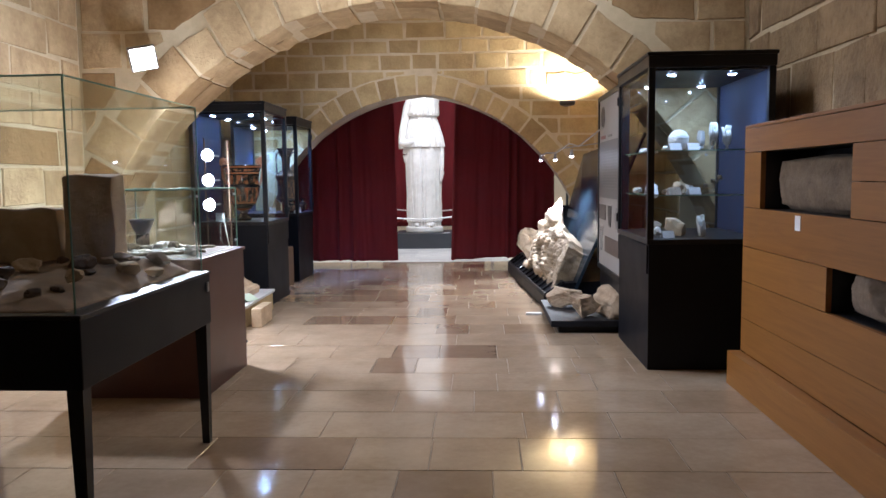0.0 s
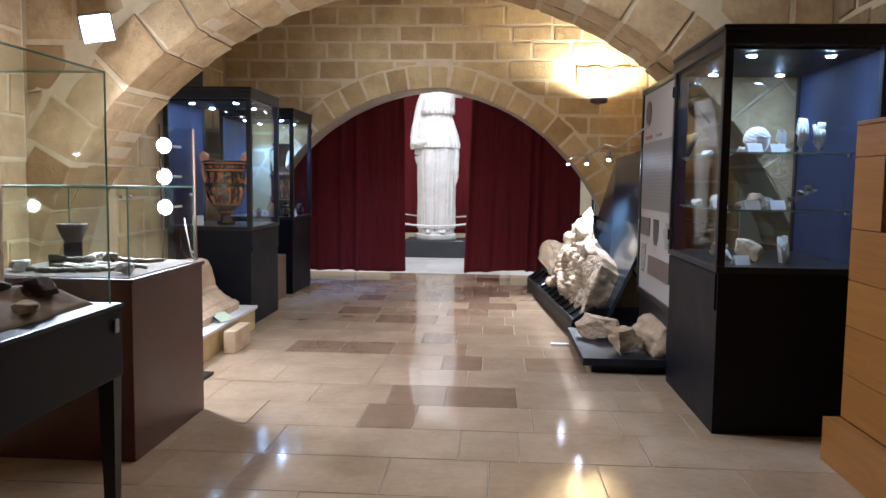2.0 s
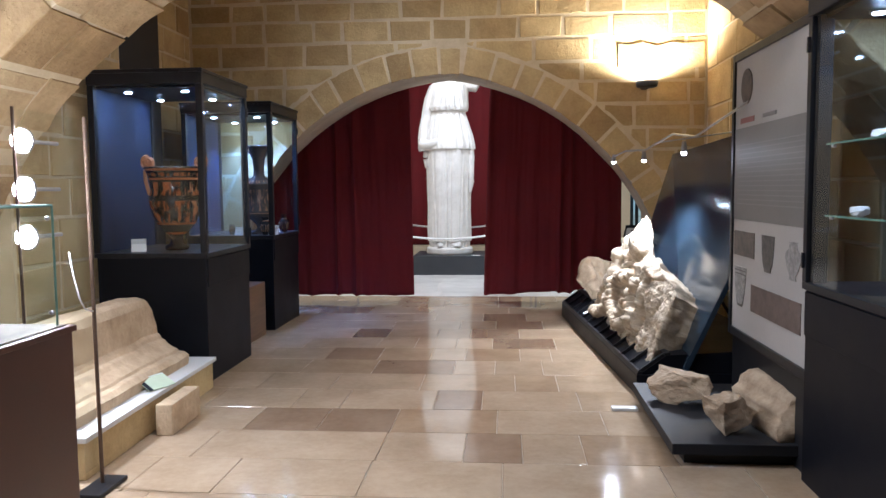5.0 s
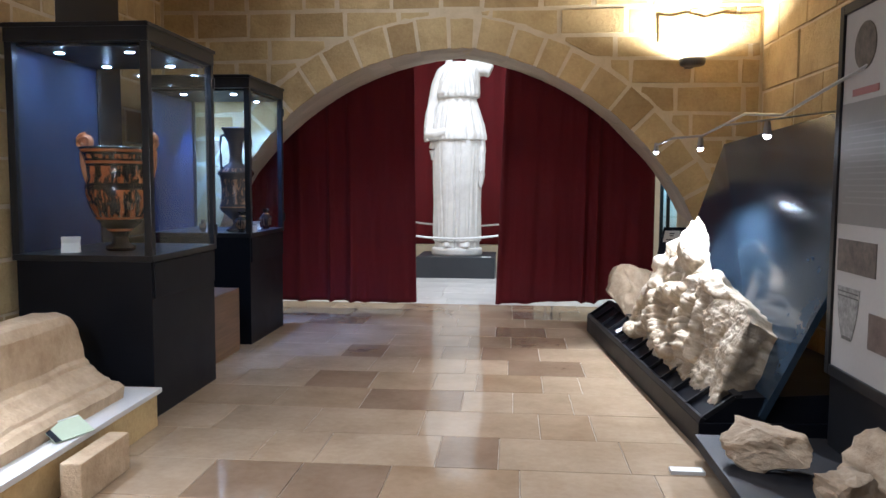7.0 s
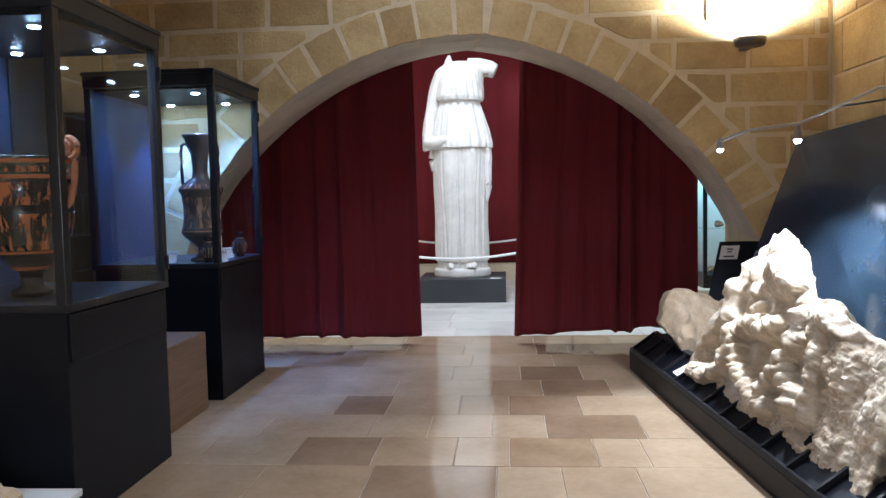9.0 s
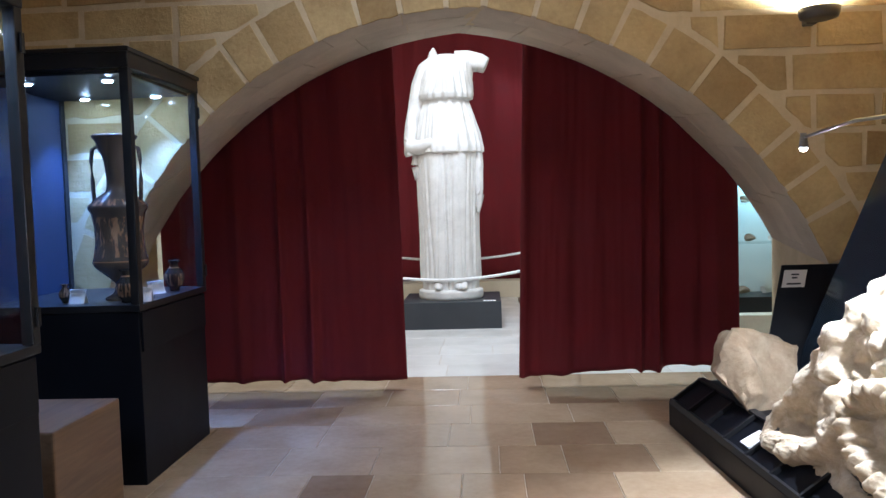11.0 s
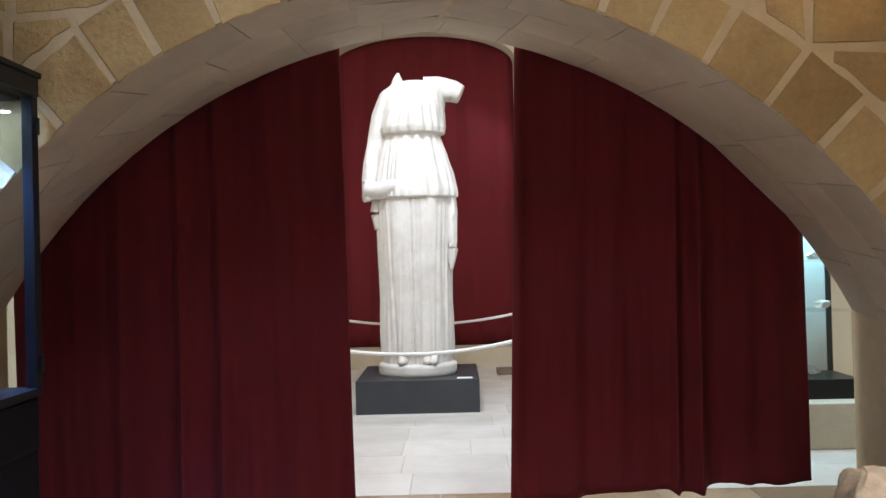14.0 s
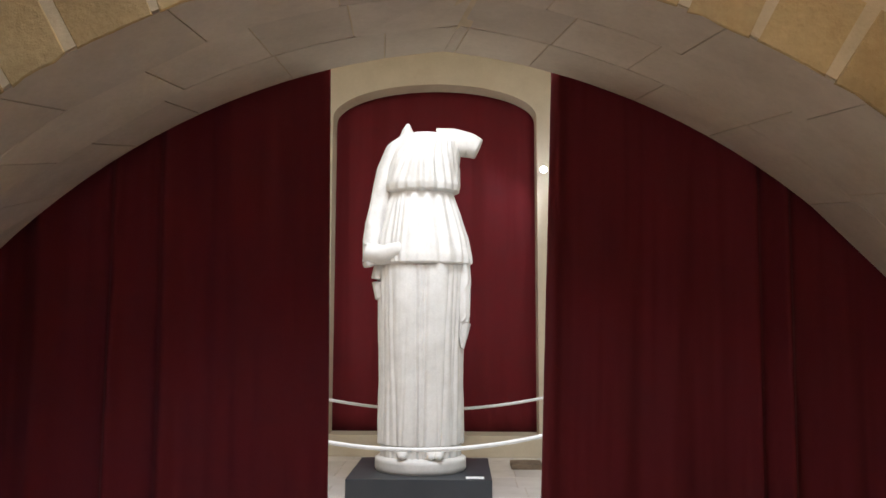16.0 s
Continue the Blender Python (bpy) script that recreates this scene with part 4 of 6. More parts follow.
BENCH = [(0.43, 0.0), (0.44, 0.06), (0.41, 0.085), (0.37, 0.09), (0.36, 0.105), (0.30, 0.14), (0.275, 0.165), (0.25, 0.175), (0.24, 0.195), (0.22, 0.21), (0.21, 0.30), (0.205, 0.40), (0.18, 0.445), (0.13, 0.46), (0.02, 0.455), (-0.05, 0.43), (-0.06, 0.0)]
bm = sweep(BENCH, -0.95, 0.68, 90, 0.007, 3.0, worn_end)
ms = part("moulded_stone", bm, M_TAN)
ms.matrix_world = pose(-2.28, 6.98, 0.212, 0, 0, 1.5)
tagged(ms, "worn tan moulded stone block with broken end on a plinth", "stone")
bk = thing("caption_stand", (-1.8, 7.05, 0.212), "small folded green and white caption card on the plinth", "caption card", rz=70)
M_GREENCARD = surface("green_card", (0.45, 0.52, 0.36), (0.55, 0.62, 0.45), 0.6, 4, 90, 0.03)
bm = bmesh.new()
box_into(bm, -0.1, 0.1, -0.06, 0.06, 0, 0.003, 0, pose(0, 0, 0.035, 28, 0, 0))
part("face", bm, M_GREENCARD, bk)
part("band", box_into(bmesh.new(), -0.1, -0.07, -0.06, 0.06, 0.0035, 0.0045, 0, pose(0, 0, 0.035, 28, 0, 0)), M_BLACK, bk, "dark band")
part("stay", box_into(bmesh.new(), -0.1, 0.1, -0.002, 0.002, 0, 0.065, 0, pose(0, 0.055, 0, 8, 0, 0)), M_PAPER, bk)
wb = thing("wooden_block", (-2.22, 9.5, 0), "brown wooden block with a cracked face between the cases", "block")
part("block", box(-0.2, 0.2, -0.25, 0.32, 0, 0.5, 0.01), M_WOODDARK, wb)

# ---- carved stones on the black ramp ----
SK = 4.6
rp = thing("display_ramp", (0.83, 10.95, 0), "long black ramp with ribs carrying carved stones", "display ramp", rz=SK)
RL = 3.17
part("plinth", box(0, 1.05, -RL, 0, 0, 0.135, 0.004), M_BLACK, rp)


def wedge(y0, y1, pts):
    bm = bmesh.new()
    a = [bm.verts.new((x, y0, z)) for x, z in pts]
    b = [bm.verts.new((x, y1, z)) for x, z in pts]
    k = len(pts)
    bm.faces.new(a[::-1])
    bm.faces.new(b)
    for i in range(k):
        bm.faces.new((a[i], a[(i + 1) % k], b[(i + 1) % k], b[i]))
    bmesh.ops.recalc_face_normals(bm, faces=bm.faces)
    return bm


part("slope", wedge(-RL + 0.01, -0.01, [(0.02, 0.137), (1.03, 0.137), (1.03, 0.3), (0.2, 0.262)]), M_BLACK, rp)
part("lower_rail", wedge(-RL, 0, [(0.0, 0.137), (0.02, 0.137), (0.035, 0.158), (0.01, 0.165)]), M_FRAME, rp)
part("upper_rail", wedge(-RL, 0, [(0.185, 0.262), (0.215, 0.264), (0.215, 0.284), (0.175, 0.28)]), M_FRAME, rp)
for i in range(13):
    y = -RL + 0.02 + i * (RL - 0.04) / 12
    part("rib", wedge(y - 0.009, y + 0.009, [(0.02, 0.139), (0.19, 0.261), (0.18, 0.28), (0.008, 0.158)]), M_FRAME, rp)

# hollows of the carving: place along, place up, half length, half height, depth
HOLLOWS = ((1.07, 0.31, 0.2, 0.12, 0.2), (1.36, 0.19, 0.105, 0.07, 0.16), (1.25, 0.52, 0.09, 0.065, 0.15), (0.31, 0.20, 0.13, 0.11, 0.11), (0.84, 0.12, 0.13, 0.05, 0.09), (0.56, 0.33, 0.075, 0.13, 0.11), (1.62, 0.1, 0.1, 0.05, 0.08), (0.62, 0.53, 0.08, 0.06, 0.08), (1.5, 0.36, 0.06, 0.1, 0.09))
# rolled rims: half width, height, beads along a metre, and the line that each follows
RIMS = ((0.03, 0.08, 7, ((0.06, 0.02), (0.1, 0.2), (0.28, 0.33), (0.32, 0.5), (0.46, 0.64), (0.5, 0.86))),
        (0.036, 0.12, 6, ((0.18, 0.04), (0.45, 0.08), (0.63, 0.15), (0.68, 0.27), (0.62, 0.38), (0.46, 0.46), (0.44, 0.6))),
        (0.03, 0.12, 17, ((1.28, 0.1), (1.08, 0.14), (0.86, 0.21), (0.75, 0.32), (0.78, 0.41), (0.9, 0.47), (1.04, 0.45), (1.1, 0.52))),
        (0.034, 0.11, 8, ((1.33, 0.6), (1.36, 0.46), (1.34, 0.37), (1.26, 0.31))),
        (0.026, 0.11, 15, ((1.2, 0.17), (1.25, 0.26), (1.37, 0.285), (1.48, 0.25), (1.5, 0.15))),
        (0.035, 0.08, 5, ((1.42, 0.62), (1.5, 0.45), (1.58, 0.3), (1.6, 0.18))))
# rounded bosses: place along, place up, half length, half height, depth
BOSSES = ((0.98, 0.76, 0.16, 0.12, 0.15), (0.72, 0.93, 0.14, 0.09, 0.08), (0.76, 0.62, 0.05, 0.05, 0.08), (0.84, 0.54, 0.045, 0.04, 0.07), (0.64, 0.74, 0.06, 0.07, 0.07), (1.6, 0.61, 0.17, 0.06, 0.09), (1.72, 0.42, 0.12, 0.1, 0.05))


def near_line(px, pz, line):
    """Distance to a bent line, and how far along it."""
    best, along, run = 9.0, 0.0, 0.0
    for (ax, az), (bx, bz) in zip(line, line[1:]):
        dx, dz = bx - ax, bz - az
        ll = math.hypot(dx, dz)
        f = min(1.0, max(0.0, ((px - ax) * dx + (pz - az) * dz) / (ll * ll)))
        d = math.hypot(px - ax - dx * f, pz - az - dz * f)
        if d < best:
            best, along = d, run + f * ll
        run += ll
    return best, along


def carved(length, height, top, seed, front_y, back_y, cut):
    """A slab leaning on the ramp, carved with rolled leaves round hollows; x along, y out of the face, z up the slope."""
    def at(u, v):
        hh = height * top(u)
        x = (u - 0.5) * length
        z = v * hh * (1 + 0.04 * fbm((u * 9, seed, 0), 1.0, 3))
        su = u * length + 0.022 * fbm((x, z, seed + 1), 5.0, 3)
        sz = z + 0.022 * fbm((x, z, seed + 2), 5.0, 3)
        pit, rim, boss = 0.0, 0.0, 0.0
        for cx, cz, ra, rb, deep in HOLLOWS:
            q = math.hypot((su - cx) / ra, (sz - cz) / rb)
            if q < 1.0:
                k = min(1.0, (1.0 - q) / 0.55)
                pit = max(pit, deep * k * k * (3 - 2 * k))
        for wide, tall, beads, line in RIMS:
            d, along = near_line(su, sz, line)
            d /= wide * (1 + 0.22 * math.sin(along * beads * math.tau) + 0.2 * math.sin(along * 2.3 * beads))
            if d < 1.6:
                rim = max(rim, tall * (1 + 0.16 * math.sin(along * beads * math.tau)) * math.sqrt(max(0.0, 1 - (d / 1.6) ** 2)))
        for cx, cz, ra, rb, deep in BOSSES:
            q = math.hypot((su - cx) / ra, (sz - cz) / rb)
            if q < 1.25:
                boss = max(boss, deep * math.sqrt(max(0.0, 1 - (q / 1.25) ** 2)))
        rough = 0.5 if boss > 0.08 else 1.7 if 1.35 < su < 1.85 and sz < 0.45 else 1.0
        lump = 0.03 * fbm((x, z, seed), 2.4, 2)
        grain = rough * (0.016 * fbm((x, z, seed + 4), 8.0, 4) + 0.012 * abs(fbm((x, z, seed + 9), 17.0, 3)))
        out = lump + 0.8 * max(rim, boss) - 0.8 * pit + grain - 0.05
        edge = min(1, 0.3 + v * 9, (1 - v) * 8, 0.1 + u * 7, 0.5 + (1 - u) * 9)
        edge = edge * edge * (3 - 2 * edge)
        return x, -front_y - out * (0.25 + 0.75 * edge) + (1 - edge) * 0.05, z
    me = sheet_mesh("carved", 330, 170, at)
    bm = bmesh.new()
    bm.from_mesh(me)
    ed = [e for e in bm.edges if e.is_boundary]
    ext = bmesh.ops.extrude_edge_only(bm, edges=ed)
    vs = [g for g in ext["geom"] if isinstance(g, bmesh.types.BMVert)]
    behind = set(vs)
    for v in vs:
        low_ = max(0.0, 1 - v.co.z / (0.75 * height), min(1.0, (v.co.x / length - 0.12) / 0.2))
        v.co.y = -front_y + 0.08 + (back_y + front_y - 0.08) * low_
        v.co.x -= cut * (0.5 + v.co.x / length) ** 4
        v.co.z *= 0.9
    bmesh.ops.holes_fill(bm, edges=[e for e in bm.edges if e.is_boundary], sides=0)
    cross = [e for e in bm.edges if (e.verts[0] in behind) != (e.verts[1] in behind)]
    new_ = bmesh.ops.subdivide_edges(bm, edges=cross, cuts=10)
    for v in [g_ for g_ in new_["geom_inner"] if isinstance(g_, bmesh.types.BMVert)]:
        p_ = v.co + Vector((seed, 0, 0))
        v.co += Vector((fbm(p_, 3.0, 4), 0.3 * fbm(p_, 8.0, 3), 0.5 * fbm(p_ + Vector((0, 7, 0)), 3.5, 4))) * 0.05
    bmesh.ops.recalc_face_normals(bm, faces=bm.faces)
    bm.normal_update()
    # chipped all over, with flat broken facets
    moved = []
    for v in bm.verts:
        p_ = v.co + Vector((seed * 5.0, 1.0, 2.0))
        cell = noise.voronoi(p_ * 9.0)[0]
        moved.append(v.co + v.normal * (0.016 * fbm(p_, 5.0, 3) + 0.009 * fbm(p_, 21.0, 3) + 0.009 * (cell[1] - cell[0])))
    for v, c in zip(bm.verts, moved):
        v.co = c
    return bm


def lean(ob, y, x, z, slope=42, turn=0.0):
    """Stand a slab on the ramp: its x runs towards the camera, its face looks up and out to the aisle."""
    m = Matrix.Translation((x, y, z)) @ pose(0, 0, 0, 0, 0, SK + turn) @ pose(0, 0, 0, 0, 0, -90) @ pose(0, 0, 0, -slope, 0, 0)
    ob.matrix_world = m
    return ob


def peak(u):
    pts = ((0.0, 0.12), (0.036, 0.2), (0.1, 0.34), (0.135, 0.5), (0.2, 0.66), (0.225, 0.86), (0.27, 0.98), (0.33, 1.0), (0.41, 0.95), (0.5, 0.87), (0.555, 0.77), (0.59, 0.7), (0.71, 0.69), (0.77, 0.62), (0.84, 0.57), (0.93, 0.57), (1.0, 0.5))
    for (a, p), (b, q) in zip(pts, pts[1:]):
        if u <= b:
            return p + (q - p) * (u - a) / (b - a)
    return pts[-1][1]


cs = part("carved_relief", carved(2.15, 0.99, peak, 2, 0.13, 0.2, 0.12), M_LIME)
lean(smooth(cs), 8.97, 1.18, 0.15, 20, -1.0)
tagged(cs, "large broken limestone relief carved with scrolling leaves", "relief")
bm = boulder(0.46, 0.17, 0.5, 305, 0.1, 3, level=5)
for v in bm.verts:
    p_ = v.co.copy()
    if p_.y < 0.02:
        k = min(1.0, max(0.0, (0.02 - p_.x) / 0.12))
        v.co.y -= k * (0.06 * abs(math.sin(17 * (p_.x * 0.75 + p_.z * 0.66))) + 0.03 * fbm(p_, 9.0, 3))
    v.co += Vector((fbm(p_, 9.0, 4), fbm(p_ + Vector((3, 0, 0)), 9.0, 4), fbm(p_ + Vector((0, 5, 0)), 9.0, 4))) * 0.02
    v.co.x += 0.08 * (p_.z - 0.25)
ob = smooth(part("relief_fragment", bm, M_DECKSTONE))
ob.matrix_world = pose(1.1, 10.3, 0.18, -16, 14, 12)
tagged(ob, "broken limestone leaf fragment leaning on the ramp", "relief")
tagged(part("caption_block", box_into(bmesh.new(), -0.07, 0.07, -0.05, 0.05, 0, 0.012, 0.002, pose(1.03, 10.0, 0.2, 0, -28, 4)), M_PAPER), "small white caption block on the ramp rail", "caption card")

# leaning black graphic panel behind the stones
gp = thing("leaning_panel", (1.42, 9.3, 0.17), "glossy dark blue-black graphic panel leaning on the wall", "panel")
M_GLOSS = surface("glossy_dark_print", (0.010, 0.018, 0.030), (0.035, 0.055, 0.080), 0.16, 1.6, 6, 0.02, rough_var=0.04)
bm = bmesh.new()
vs = [bm.verts.new(c) for c in ((-0.04, -1.5, 0.0), (0.06, 1.6, 0.0), (0.4, 1.0, 1.49), (0.62, -1.75, 1.62))]
bm.faces.new(vs)
g = bmesh.ops.extrude_face_region(bm, geom=bm.faces[:])
bmesh.ops.translate(bm, verts=[v for v in g["geom"] if isinstance(v, bmesh.types.BMVert)], vec=(0.03, 0, -0.012))
bmesh.ops.recalc_face_normals(bm, faces=bm.faces)
part("sheet", bm, M_GLOSS, gp)
for y in (-1.2, 0.0, 1.1):
    bm = bmesh.new()
    rod(bm, (0.75, y, 0.0), (0.30, y, 0.72), 0.014, 8)
    part("strut", bm, M_FRAME, gp)

# small sign panel by the arch
sg = thing("sign_panel", (1.28, 10.72, 0.2), "small black slanted sign panel with a white printed label", "sign")


def skewed(a0, a1, b0, b1, lift):
    """A flat slab on the panel's own slanted plane."""
    ea, eb_ = Vector((0.62, 0.0, 0.0)), Vector((0.2, 0.16, 0.76))
    nn = ea.cross(eb_).normalized()
    bm = bmesh.new()
    vs = [bm.verts.new(ea * a + eb_ * b + nn * lift) for a, b in ((a0, b0), (a1, b0), (a1, b1), (a0, b1))]
    bm.faces.new(vs)
    g_ = bmesh.ops.extrude_face_region(bm, geom=bm.faces[:])
    bmesh.ops.translate(bm, verts=[v for v in g_["geom"] if isinstance(v, bmesh.types.BMVert)], vec=nn * (-0.012 if lift == 0 else -0.0015))
    bmesh.ops.recalc_face_normals(bm, faces=bm.faces)
    return bm


part("board", skewed(0, 1, 0, 1, 0), M_BLACK, sg)
lb = part("label", skewed(0.03, 0.24, 0.83, 0.96, 0.003), M_WHITE, sg, "white printed label")
for a, b, w in ((0.135, 0.92, 0.07), (0.135, 0.895, 0.05), (0.135, 0.85, 0.13)):
    part("text_bar", skewed(a - w / 2, a + w / 2, b, b + 0.012, 0.0048), M_FRAME, lb)
part("foot", box(0.0, 0.7, 0.0, 0.16, -0.07, 0.0, 0.003), M_BLACK, sg)

# rail with three small spots
rl = thing("spot_rail", (1.9, 8.6, 1.7), "thin curved metal rail carrying three small lit spots", "rail lamp")
pts = ((-0.1, -2.0, 0.28), (-0.2, -1.6, 0.22), (-0.36, -1.0, 0.06), (-0.46, -0.78, -0.03), (-0.5, -0.3, 0.02), (-0.58, 0.3, -0.06), (-0.64, 0.9, -0.04), (-0.68, 1.33, -0.07))
bm = bmesh.new()
tube(bm, pts, 0.008, 8)
smooth(part("rail", bm, M_STEEL, rl))
for y in (-1.6, 0.0):
    bm = bmesh.new()
    x = -0.2 if y < -1 else -0.54
    rod(bm, (x, y, 0.22 if y < -1 else -0.02), (0.395, y, 0.3 if y < -1 else 0.1), 0.006, 8)
    part("bracket", bm, M_STEEL, rl)
for x, y, z in ((1.22, 9.92, 1.57), (1.31, 8.91, 1.55), (1.37, 7.82, 1.56)):
    X, Y, Z = x - 1.9, y - 8.6, z - 1.7
    bm = bmesh.new()
    rod(bm, (X, Y, Z + 0.012), (X, Y, Z + 0.08), 0.022, 16, 0.013)
    hd = part("spot_head", bm, M_STEEL, rl)
    bm = bmesh.new()
    bmesh.ops.create_uvsphere(bm, u_segments=14, v_segments=8, radius=0.018, matrix=Matrix.Translation((X, Y, Z + 0.012)))
    part("lens", bm, M_LED, hd, "round lens")

# ---- low deck with loose stones ----
dk = thing("low_deck", (1.04, 6.5, 0), "low dark grey deck on small feet", "deck")
part("deck", box(0, 1.2, 0, 1.18, 0.06, 0.115, 0.004), M_GREYDECK, dk)
part("under_frame", box(0.07, 1.15, 0.06, 1.12, 0, 0.06, 0.002), M_FRAME, dk)
fragment((1.25, 7.24, 0.115), (0.4, 0.28, 0.21), 316, M_DECKSTONE, "loose_stone", "rough broken tan limestone piece on the deck", "stone", rz=-25, rough=0.34, cuts=11, group="stones on the deck")
fragment((1.37, 6.7, 0.115), (0.29, 0.27, 0.2), 317, M_DECKSTONE, "loose_stone", "rough broken tan limestone piece on the deck", "stone", rz=35, rough=0.3, cuts=11, group="stones on the deck")


bm = sweep([(0.17, 0.0), (0.175, 0.07), (0.15, 0.09), (0.155, 0.13), (0.12, 0.16), (0.11, 0.2), (0.07, 0.235), (0.0, 0.24), (-0.16, 0.22), (-0.17, 0.0)], -0.28, 0.28, 30, 0.01, 6.0)
ob = smooth(part("moulded_fragment", bm, M_DECKSTONE))
ob.matrix_world = pose(1.68, 6.84, 0.115, 0, 0, 188)
tagged(ob, "moulded limestone cornice fragment on the deck", "stone")
ob = part("floor_strip", box(0.88, 1.035, 7.43, 7.49, 0.0, 0.018, 0.002), M_WHITE)
tagged(ob, "short white strip lying on the floor", "strip")

# ---- tall information board ----
ib = thing("information_board", (1.6, 6.3, 0), "tall black-framed white information board with pictures", "board")
W = 1.3
part("back_panel", box(0.012, 0.05, 0.02, W - 0.02, 0.5, 2.1, 0.002), surface("matt_print_white", (0.36, 0.342, 0.32), (0.42, 0.4, 0.376), 0.55, 2, 60, 0.0), ib)
part("grey_field", box(0.0085, 0.0118, 0.05, W - 0.05, 1.16, 1.69, 0), surface("grey_print", (0.165, 0.154, 0.142), (0.21, 0.197, 0.183), 0.5, 2, 60, 0.0), ib, "grey printed text field")
for y0, y1, z0, z1 in ((0, 0.045, 0.46, 2.13), (W - 0.045, W, 0.46, 2.13), (0.045, W - 0.045, 0.46, 0.51), (0.045, W - 0.045, 2.085, 2.13)):
    part("frame_bar", box(0.0, 0.06, y0, y1, z0, z1, 0.004), M_FRAME, ib)
part("stand_panel", box(0.03, 0.06, 0.0, W, 0.0, 0.46, 0.003), M_FRAME, ib)
M_PRINT = surface("brown_print", (0.025, 0.021, 0.018), (0.15, 0.122, 0.103), 0.5, 22, 60, 0.0)
M_PRINTRED = surface("red_brown_print", (0.08, 0.057, 0.047), (0.18, 0.135, 0.112), 0.5, 14, 50, 0.0)
M_INK = surface("grey_ink", (0.205, 0.192, 0.178), (0.245, 0.23, 0.215), 0.5, 6, 60, 0.0)


def disc(y, z, ry, rz_, n=28, taper=0.0):
    bm = bmesh.new()
    for x in (0.0075, 0.0116):
        pts_ = []
        for k in range(n):
            a = k * math.tau / n
            w_ = ry * (1 + taper * math.sin(a))
            pts_.append(bm.verts.new((x, y + w_ * math.cos(a), z + rz_ * math.sin(a))))
        bm.faces.new(pts_)
    bmesh.ops.bridge_loops(bm, edges=bm.edges[:])
    bmesh.ops.recalc_face_normals(bm, faces=bm.faces)
    return bm


part("emblem", disc(1.05, 1.92, 0.1, 0.1), M_PRINT, ib, "dark round printed emblem")


def flat_shape(line):
    """A printed shape, symmetrical about its middle: half widths and heights from the foot up."""
    y, pts_ = line[0], line[1:]
    bm = bmesh.new()
    for x in (0.0075, 0.0116):
        bm.faces.new([bm.verts.new((x, y + w_, z_)) for w_, z_ in pts_] + [bm.verts.new((x, y - w_, z_)) for w_, z_ in pts_[::-1]])
    bmesh.ops.bridge_loops(bm, edges=bm.edges[:])
    bmesh.ops.recalc_face_normals(bm, faces=bm.faces)
    return bm


M_VASEPRINT = surface("black_figured_print", (0.012, 0.011, 0.01), (0.14, 0.125, 0.11), 0.5, 26, 70, 0.0)
M_DRAWN = surface("grey_drawn_print", (0.12, 0.115, 0.11), (0.36, 0.35, 0.33), 0.5, 30, 60, 0.0)
part("picture", box(0.0075, 0.0116, 0.855, 1.225, 0.95, 1.094, 0), M_PRINT, ib, "printed photograph of pottery")
part("picture", flat_shape((0.635, (0.045, 0.9), (0.05, 0.915), (0.07, 0.94), (0.088, 1.0), (0.095, 1.085), (0.1, 1.094))), M_VASEPRINT, ib, "printed picture of a dark beaker")
part("picture", flat_shape((0.275, (0.045, 0.9), (0.035, 0.92), (0.07, 0.95), (0.1, 1.0), (0.095, 1.03), (0.05, 1.055), (0.045, 1.08), (0.06, 1.086))), M_DRAWN, ib, "printed picture of a vase")
bk = part("picture", flat_shape((1.1, (0.045, 0.652), (0.06, 0.68), (0.085, 0.74), (0.1, 0.8), (0.11, 0.884))), M_DRAWN, ib, "printed drawing of a beaker")
part("foot_band", box(0.0062, 0.0075, 1.056, 1.144, 0.653, 0.668, 0), M_VASEPRINT, bk)
for z in (0.84, 0.86):
    part("band", box(0.0062, 0.0075, 1.0, 1.2, z, z + 0.006, 0), M_VASEPRINT, bk)
part("picture", box(0.0075, 0.0116, 0.16, 0.895, 0.655, 0.805, 0), M_PRINTRED, ib, "printed red-brown photograph")
part("caption_bar", box(0.0075, 0.0116, 0.91, 1.15, 1.715, 1.745, 0), surface("red_ink", (0.25, 0.1, 0.09), (0.3, 0.12, 0.1), 0.5, 5, 50, 0), ib)
part("caption_bar", box(0.0075, 0.0116, 0.56, 0.76, 1.72, 1.74, 0), M_INK, ib)
for i in range(14):
    part("text_bar", box(0.0065, 0.008, 0.12, W - 0.1 - 0.03 * (i % 3), 1.25 + i * 0.026, 1.256 + i * 0.026, 0), M_INK, ib)

# ---- wooden display wall with niches ----
ww = thing("wooden_display_wall", (2.12, 0, 0), "honey wood veneer display wall with open niches", "display wall")
Y1 = 4.89
rows = [(0.8, Y1, 1.5, 1.65), (4.6, Y1, 1.155, 1.5), (0.8, 3.46, 1.325, 1.5), (0.8, 3.46, 1.155, 1.325), (0.8, Y1, 0.905, 1.155), (3.68, Y1, 0.68, 0.905), (0.8, 2.55, 0.68, 0.905), (0.8, Y1, 0.44, 0.68), (0.8, Y1, 0.22, 0.44)]
for y0, y1, z0, z1 in rows:
    part("board", box(0, 0.03, y0 + 0.002, y1 - 0.002, z0 + 0.002, z1 - 0.002, 0.002), M_WOOD, ww)
part("end_board", box(0.031, 0.5, Y1 - 0.03, Y1 - 0.001, 0, 1.648, 0.002), M_WOOD, ww)
part("top_board", box(0.0, 0.5, 0.8, Y1, 1.652, 1.672, 0.003), M_WOOD, ww)
